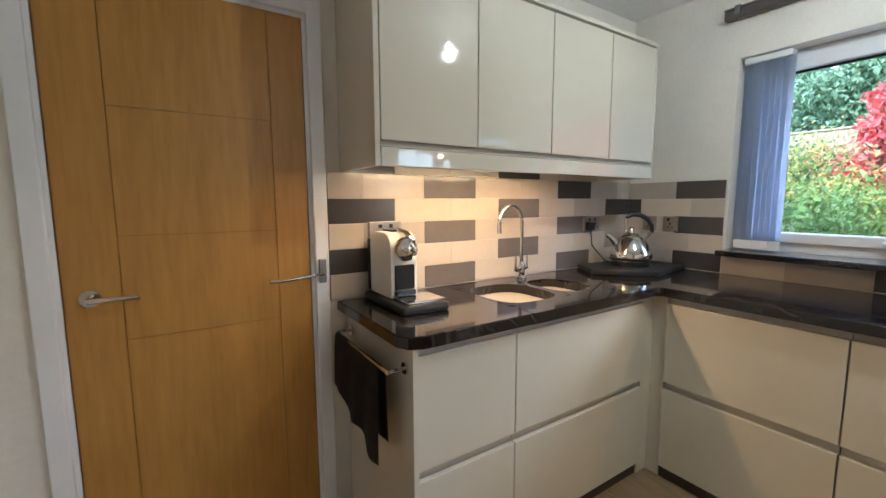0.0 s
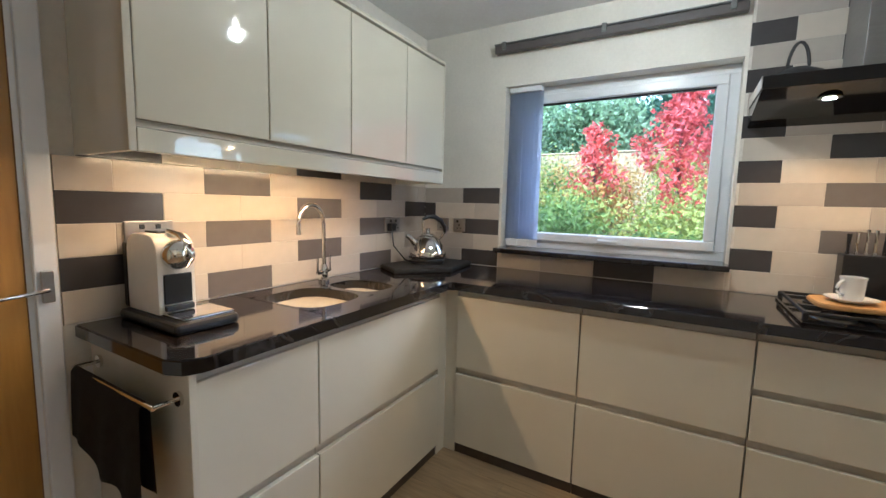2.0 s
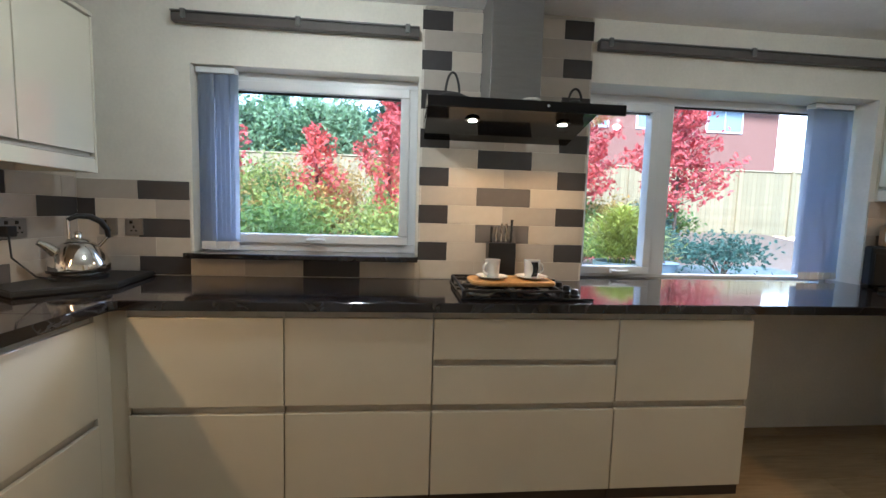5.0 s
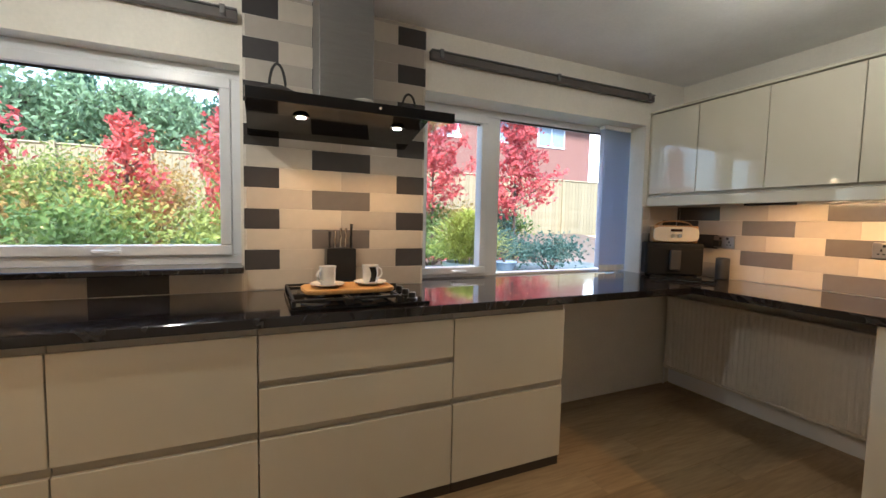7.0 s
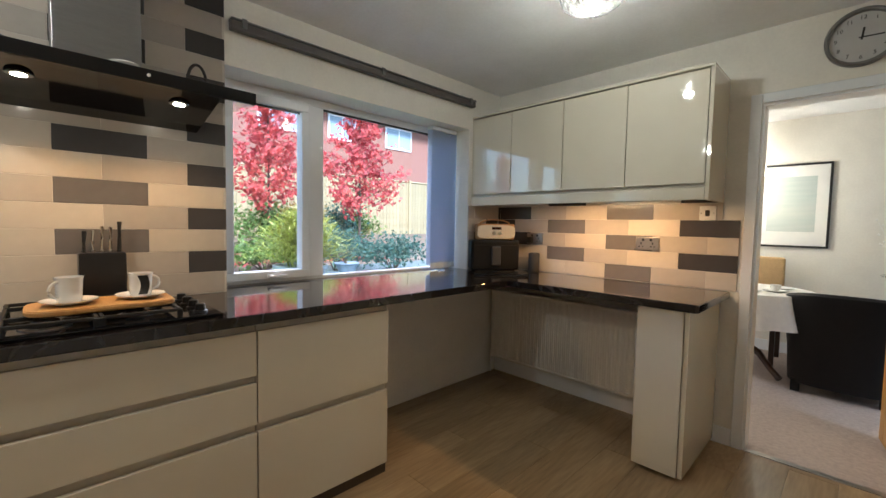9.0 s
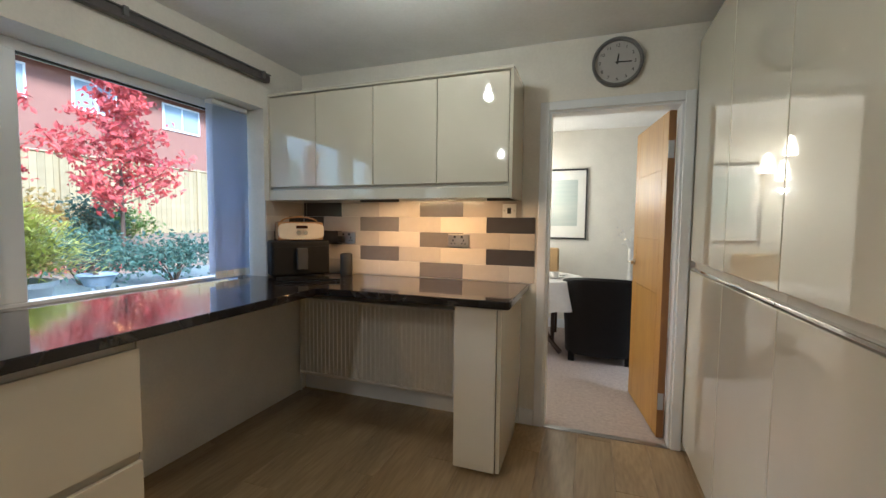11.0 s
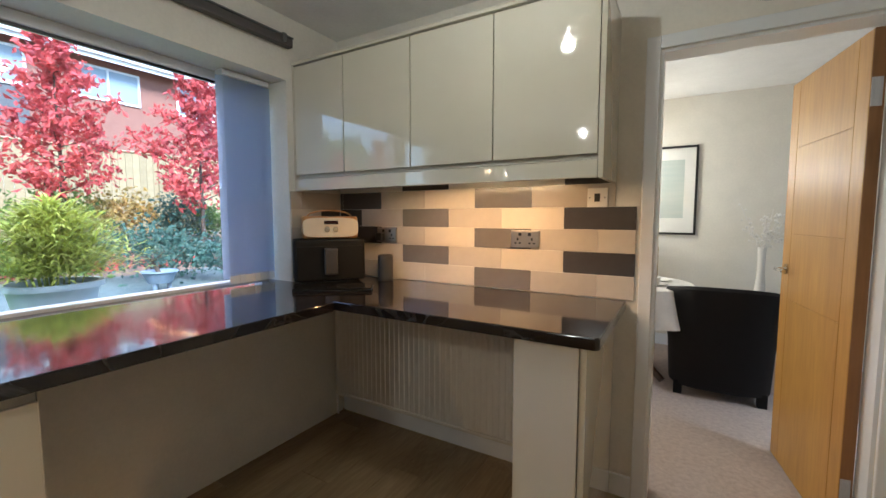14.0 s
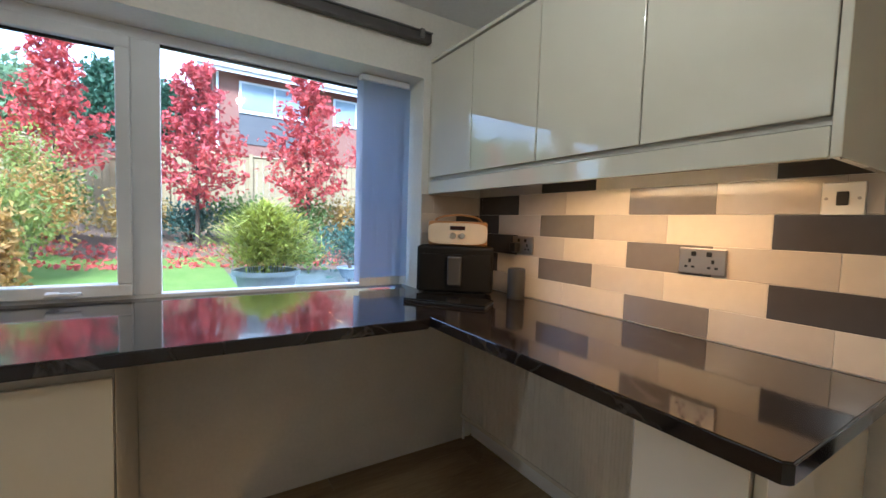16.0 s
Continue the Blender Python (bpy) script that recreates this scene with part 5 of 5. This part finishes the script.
def leafy(parent, name, me, material):
    me.materials.append(material)
    ob = new(name, me)
    ob.parent, ob.matrix_parent_inverse = parent, parent.matrix_basis.inverted()
    return ob


def column_tree(x, y, top, width, seed, leaf=0.055, n=3800, material=None, low=0.25):
    """A slim upright tree: leaves in clumps along rising limbs."""
    r = np.random.RandomState(seed)
    base = ground_z(x, y)
    t = thing("red_tree", (x, y, base), "slender young tree in bright red autumn leaf", "tree", "red garden trees")
    part("trunk", tube([(x, y, base - 0.05), (x + 0.02, y, base + (top - base) * 0.4), (x, y + 0.02, base + (top - base) * 0.95)], [0.04, 0.028, 0.006], 8), BARK, t, smooth=True)
    pts = []
    limbs = 30
    bm = None
    for i in range(limbs):
        f = low + (1 - low) * (i + 0.5) / limbs
        z = base + (top - base) * f
        a = i * 2.4 + r.uniform(-0.3, 0.3)
        reach = width * (1.15 - 0.95 * f) * r.uniform(0.55, 1.25)
        tip = np.array((x + reach * math.cos(a), y + reach * math.sin(a), z + reach * 0.55))
        root = np.array((x, y, z))
        bm = tube([root, (root + tip) / 2 + (0, 0, -0.03), tip], [0.010, 0.007, 0.003], 5, bm)
        k = int(n / limbs * (0.5 + 0.9 * (1.2 - f)))
        s = r.uniform(0.15, 1.05, (k, 1)) ** 0.8
        pts.append(root + (tip - root) * s + r.normal(scale=0.10 * (1.3 - 0.8 * f), size=(k, 3)))
    part("limbs", bm, BARK, t)
    leafy(t, "crown", cloud(np.concatenate(pts), leaf, seed), material or RED)
    return t


column_tree(9.0, -3.88, 4.1, 1.15, 1, 0.060, 3000)
column_tree(9.4, -1.95, 3.95, 1.05, 2, 0.060, 3000)
column_tree(10.6, 0.25, 4.35, 1.15, 3, 0.062, 3000)
column_tree(6.0, 1.22, 2.35, 0.48, 4, 0.045, n=800, low=0.35)
column_tree(5.6, 0.20, 2.45, 0.27, 7, 0.040, n=750, low=0.3)
column_tree(8.2, -5.62, 4.0, 1.1, 5, 0.060, 3000)
column_tree(6.2, 2.60, 2.9, 0.45, 6, 0.045, n=1300)


def bush(x, y, rx, ry, h, material, seed, label, n=900, leaf=0.05, category="bush", group="garden shrubs"):
    r = np.random.RandomState(seed)
    base = ground_z(x, y)
    t = thing("shrub", (x, y, base), label, category, group)
    bm = None
    pts = []
    for i in range(11):
        a = r.uniform(0, 6.28)
        d = r.uniform(0.1, 0.85)
        tip = np.array((x + rx * d * math.cos(a), y + ry * d * math.sin(a), base + h * r.uniform(0.55, 1.0) * (1.1 - 0.45 * d)))
        bm = tube([(x, y, base - 0.03), (x + 0.4 * (tip[0] - x), y + 0.4 * (tip[1] - y), base + 0.45 * (tip[2] - base)), tip], [0.014, 0.009, 0.003], 5, bm)
        k = n // 11
        pts.append(tip + r.normal(scale=(rx * 0.30, ry * 0.30, h * 0.19), size=(k, 3)))
    p = np.concatenate(pts)
    p[:, 2] = np.maximum(p[:, 2], base + 0.02)
    part("stems", bm, BARK, t)
    leafy(t, "foliage", cloud(p, leaf, seed), material)


litter = np.random.RandomState(31)
fallen = [(lx, ly, ground_z(lx, ly) + 0.045) for lx, ly in zip(litter.uniform(7.6, 9.9, 1500), litter.uniform(-6.0, 1.0, 1500))]
litter_mesh = cloud(fallen, 0.05, 32)
litter_mesh.materials.append(RED)
tagged(new("fallen_leaves", litter_mesh), "fallen red leaves scattered along the lawn edge", "leaves", kind="stuff")

spots = random.Random(9)
kinds = ((YELLOW, "yellow-green leafy garden shrub"), (GREEN, "green leafy garden shrub"), (ORANGE, "orange-tinged leafy garden shrub"), (ORANGE, "orange-tinged leafy garden shrub"))
for i in range(24):
    gx, gy = 4.3 + 0.95 * (i // 4) + spots.uniform(-0.3, 0.3), 0.35 + 1.0 * (i % 4) + spots.uniform(-0.3, 0.3)
    mtl, lab = kinds[spots.randrange(4)]
    bush(gx, gy, 0.6, 0.6, 0.50 + 0.14 * (i // 4) + spots.uniform(-0.1, 0.15), mtl if i > 3 else GREEN, 20 + i, lab if i > 3 else "green leafy garden shrub", 2400, 0.032)
for i in range(8):
    bush(9.3 + spots.uniform(0, 1.6), -6.6 + 0.95 * i, 0.65, 0.6, 0.75 + spots.uniform(-0.15, 0.3), (GREEN, BLUEFIR, ORANGE, GREEN)[i % 4], 60 + i, ("green leafy garden shrub", "low blue-green needled garden shrub", "orange-tinged leafy garden shrub", "green leafy garden shrub")[i % 4], 1200, 0.05)
bush(4.6, -0.50, 0.24, 0.22, 0.80, ORANGE, 80, "fine-leaved maple turning orange and green", 2200, 0.035)
bush(6.3, -3.9, 0.55, 0.6, 0.62, BLUEFIR, 81, "low blue-green dwarf conifer", 1700, 0.035)
bush(7.0, -3.0, 0.6, 0.5, 0.45, GREEN, 82, "green leafy garden shrub", 1100, 0.045)
bush(5.6, -4.6, 0.6, 0.6, 0.5, BLUEFIR, 83, "low blue-green dwarf conifer", 1500, 0.035)


def bamboo_pot(x, y):
    base = ground_z(x, y)
    t = thing("plant_pot", (x, y, base), "large pale blue-grey round garden pot", "plant pot")
    part("pot", lathe((x, y, base - 0.02), [(0, 0), (0.19, 0), (0.255, 0.33), (0.285, 0.335), (0.285, 0.375), (0.25, 0.375), (0.245, 0.33), (0, 0.32)], 40), POT, t, smooth=True)
    b = thing("bamboo_plant", (x, y, base + 0.32), "feathery yellow-green bamboo in the pot", "plant")
    r = np.random.RandomState(12)
    verts, faces = [], []
    for i in range(4200):
        a, d = r.uniform(0, 6.28), abs(r.normal(scale=0.32))
        root = np.array((x + 0.6 * d * math.cos(a), y + 0.6 * d * math.sin(a), base + 0.32 + 0.07 + r.uniform(0.0, 0.52) * (1.05 - 0.7 * min(d, 1))))
        a2 = a + r.normal(scale=0.7)
        ln = r.uniform(0.10, 0.24)
        tip = root + np.array((math.cos(a2) * ln, math.sin(a2) * ln, r.uniform(-0.03, 0.10)))
        side = np.array((-math.sin(a2), math.cos(a2), 0)) * r.uniform(0.005, 0.010)
        mid = (root + tip) / 2 + (0, 0, 0.02)
        k = len(verts)
        verts += [root, mid + side, tip, mid - side]
        faces.append((k, k + 1, k + 2, k + 3))
    me = bpy.data.meshes.new("blades")
    me.from_pydata([tuple(v) for v in verts], [], faces)
    leafy(b, "blades", me, BAMBOO)
    canes = None
    for i in range(30):
        a, d = r.uniform(0, 6.28), r.uniform(0, 0.18)
        canes = tube([(x + d * math.cos(a), y + d * math.sin(a), base + 0.30), (x + 1.5 * d * math.cos(a), y + 1.5 * d * math.sin(a), base + 0.68 - 0.8 * d)], 0.004, 5, canes)
    part("canes", canes, YELLOW, b)


bamboo_pot(4.36, -2.37)


def bonsai(x, y):
    base = ground_z(x, y) + 0.07
    t = thing("bonsai", (x, y, base), "small gnarled bonsai in blue-grey footed dish", "plant")
    part("dish", lathe((x, y, base + 0.06), [(0, 0), (0.11, 0), (0.16, 0.11), (0.175, 0.115), (0.165, 0.13), (0.14, 0.11), (0, 0.10)], 30), POT2, t, smooth=True)
    for i in range(3):
        part("foot", cyl((x + 0.08 * math.cos(i * 2.09), y + 0.08 * math.sin(i * 2.09), base - 0.075), 0.022, 0.137, seg=10), POT2, t)
    r = np.random.RandomState(3)
    bm = tube([(x, y, base + 0.15), (x + 0.03, y + 0.03, base + 0.24), (x, y + 0.06, base + 0.32)], [0.025, 0.018, 0.01], 8)
    pts = []
    for i in range(14):
        a = r.uniform(0, 6.28)
        tip = (x + 0.22 * math.cos(a), y + 0.06 + 0.22 * math.sin(a), base + 0.30 + r.uniform(-0.03, 0.12))
        tube([(x, y + 0.05, base + 0.29), tip], [0.008, 0.002], 5, bm)
        pts.append(np.array(tip) + r.normal(scale=0.04, size=(14, 3)))
    part("trunk", bm, BARK, t, smooth=True)
    leafy(t, "leaves", cloud(np.concatenate(pts), 0.02, 4), BLUEFIR)


bonsai(5.2, -3.45)


def fence(x, y0, y1, top0, top1):
    t = thing("fence", (x, (y0 + y1) / 2, ground_z(x, (y0 + y1) / 2)), "pale timber boundary fence with capping rail", "fence")
    n = int((y1 - y0) / 0.15)
    bd_ = mesh_of(box(-0.012, 0.012, -0.072, 0.072, 0, 1, 0.003, seg=1), FENCE)
    for i in range(n):
        y = y0 + 0.15 * (i + 0.5)
        ob = new("fence_board", bd_)
        ob.parent, ob.matrix_parent_inverse = t, t.matrix_basis.inverted()
        top = top0 + (top1 - top0) * i / n
        z0 = ground_z(x, y) - 0.05
        ob.matrix_basis = Matrix.Translation((x, y, z0)) @ Matrix.Diagonal((1, 1, top - z0 - 0.03, 1))
    for i in range(int((y1 - y0) / 1.8) + 1):
        y = y0 + 1.8 * i
        part("post", box(x - 0.075, x - 0.013, y - 0.05, y + 0.05, ground_z(x, y) - 0.1, top0 + (top1 - top0) * (y - y0) / (y1 - y0) + 0.06, 0.005), FENCE, t)
    m = part("cap_rail", tube([(x - 0.01, y0, top0), (x - 0.01, y1, top1)], 0.035, 4), FENCE, t)


fence(12.2, -14.0, 16.0, 2.86, 2.80)


def trellis(x, y):
    t = thing("trellis", (x, y, ground_z(x, y)), "grey timber post and square trellis panel", "trellis")
    b = ground_z(x, y)
    part("post", box(x - 0.05, x + 0.05, y - 0.05, y + 0.05, b - 0.05, b + 1.55, 0.006), FENCE, t)
    for i in range(6):
        part("lath", box(x - 0.01, x + 0.01, y - 0.80, y - 0.052, b + 0.5 + 0.15 * i, b + 0.53 + 0.15 * i), FENCE, t)
        part("lath", box(x - 0.025, x - 0.0105, y - 0.15 - 0.13 * i, y - 0.12 - 0.13 * i, b + 0.4, b + 1.35), FENCE, t)
    h = thing("bird_house", (x, y, b + 1.55), "small timber bird house on the post", "bird house")
    part("box", box(x - 0.09, x + 0.09, y - 0.09, y + 0.09, b + 1.551, b + 1.70, 0.004), FENCE, h)
    part("roof", tube([(x - 0.12, y, b + 1.765), (x + 0.12, y, b + 1.765)], 0.13, 3), ROOF, h)


trellis(10.9, -0.55)


# ---- neighbouring house ----
def house():
    x, y0, y1 = 20.0, -19.0, -2.75
    t = thing("neighbour_house", (x, y0, 0.8), "red brick two-storey house behind the fence", "house")
    part("wall", box(x, x + 7, y0, y1, 0.6, 7.35), BRICK, t)
    bm = bmesh.new()
    c = [bm.verts.new(p) for p in ((x - 0.6, y0 - 0.6, 7.35), (x - 0.6, y1 + 0.6, 7.35), (x + 7.6, y1 + 0.6, 7.35), (x + 7.6, y0 - 0.6, 7.35), (x + 3.5, y0 + 3, 9.3), (x + 3.5, y1 - 3, 9.3))]
    for f in ((0, 1, 5, 4), (1, 2, 5), (2, 3, 4, 5), (3, 0, 4), (0, 3, 2, 1)):
        bm.faces.new([c[i] for i in f])
    part("roof", bm, ROOF, t)
    part("gutter", box(x - 0.7, x - 0.605, y0 - 0.6, y1 + 0.6, 7.24, 7.42, 0.02), UPVC, t)
    part("fascia", box(x - 0.6, x - 0.56, y0 - 0.6, y1 + 0.6, 7.10, 7.345), UPVC, t)
    for a, b in ((-6.5, -3.7), (-9.9, -7.7), (-13.0, -11.3), (-17.0, -15.0)):
        w = part("window", box(x - 0.06, x - 0.002, a, b, 5.72, 7.0, 0.02), UPVC, t)
        m = (a + b) / 2
        for p, q in ((a + 0.1, m - 0.04), (m + 0.04, b - 0.1)):
            part("pane", box(x - 0.075, x - 0.0605, p, q, 5.82, 6.9), PANE, w)
        if a == -6.5:
            part("cladding", box(x - 0.04, x - 0.002, a, b, 4.4, 5.66, 0.01), CLAD, t)
            part("sill_band", box(x - 0.09, x - 0.002, a, b, 5.665, 5.715, 0.01), UPVC, t)
        part("lower_window", box(x - 0.06, x - 0.002, a, b, 2.2, 3.7, 0.02), UPVC, t)
    part("downpipe", tube([(x - 0.08, y1 - 0.15, 0.7), (x - 0.08, y1 - 0.15, 7.2)], 0.05, 8), UPVC, t)


house()


# ---- trees beyond the fence ----
def far_tree(x, y, h, w, seed, material, conifer, label):
    r = np.random.RandomState(seed)
    t = thing("far_tree", (x, y, 0.9), label, "tree", "trees beyond the fence")
    part("trunk", tube([(x, y, 0.8), (x + 0.1, y, 0.9 + h * 0.5), (x, y, 0.9 + h * 0.92)], [0.22, 0.14, 0.03], 8), BARK, t, smooth=True)
    pts = []
    bm = None
    k = 46
    for i in range(k):
        f = 0.12 + 0.88 * i / k
        a = i * 2.4 + r.uniform(-0.4, 0.4)
        reach = w * ((1.05 - f) if conifer else math.sqrt(max(0.05, 1 - (1.7 * f - 0.85) ** 2))) * r.uniform(0.7, 1.15)
        root = np.array((x, y, 0.9 + h * f * (1 if conifer else 0.9)))
        tip = root + (reach * math.cos(a), reach * math.sin(a), -0.15 * reach if conifer else 0.35 * reach)
        bm = tube([root, tip], [0.05, 0.01], 5, bm)
        s = r.uniform(0.2, 1.0, (210, 1)) ** 0.7
        pts.append(root + (tip - root) * s + r.normal(scale=(0.28, 0.28, 0.22 if conifer else 0.35), size=(210, 3)))
    part("limbs", bm, BARK, t)
    leafy(t, "crown", cloud(np.concatenate(pts), 0.115, seed), material)


wood = random.Random(21)
for i, (fx, fy, hh, ww, con) in enumerate(((17, 6.4, 5.2, 2.2, False), (18, 3.2, 5.4, 2.0, False), (20, 0.6, 6.6, 2.2, True), (19, 9.5, 5.6, 2.3, False), (24, 4.8, 7.2, 2.6, False),
                                           (25, 1.8, 7.0, 2.6, True), (24, -1.2, 7.4, 2.4, True), (27, 8.0, 8.6, 2.8, True), (26, 12.5, 7.5, 2.8, False), (18, 13.0, 5.6, 2.3, False),
                                           (30, -0.5, 8.0, 2.8, True), (31, 3.5, 8.6, 3.0, True), (34, 7.0, 9.0, 3.0, False))):
    far_tree(fx, fy, hh * 0.86, ww, 100 + i, CONIFER if con else BROADLEAF, con, "dark green conifer beyond the fence" if con else "broad green tree beyond the fence")
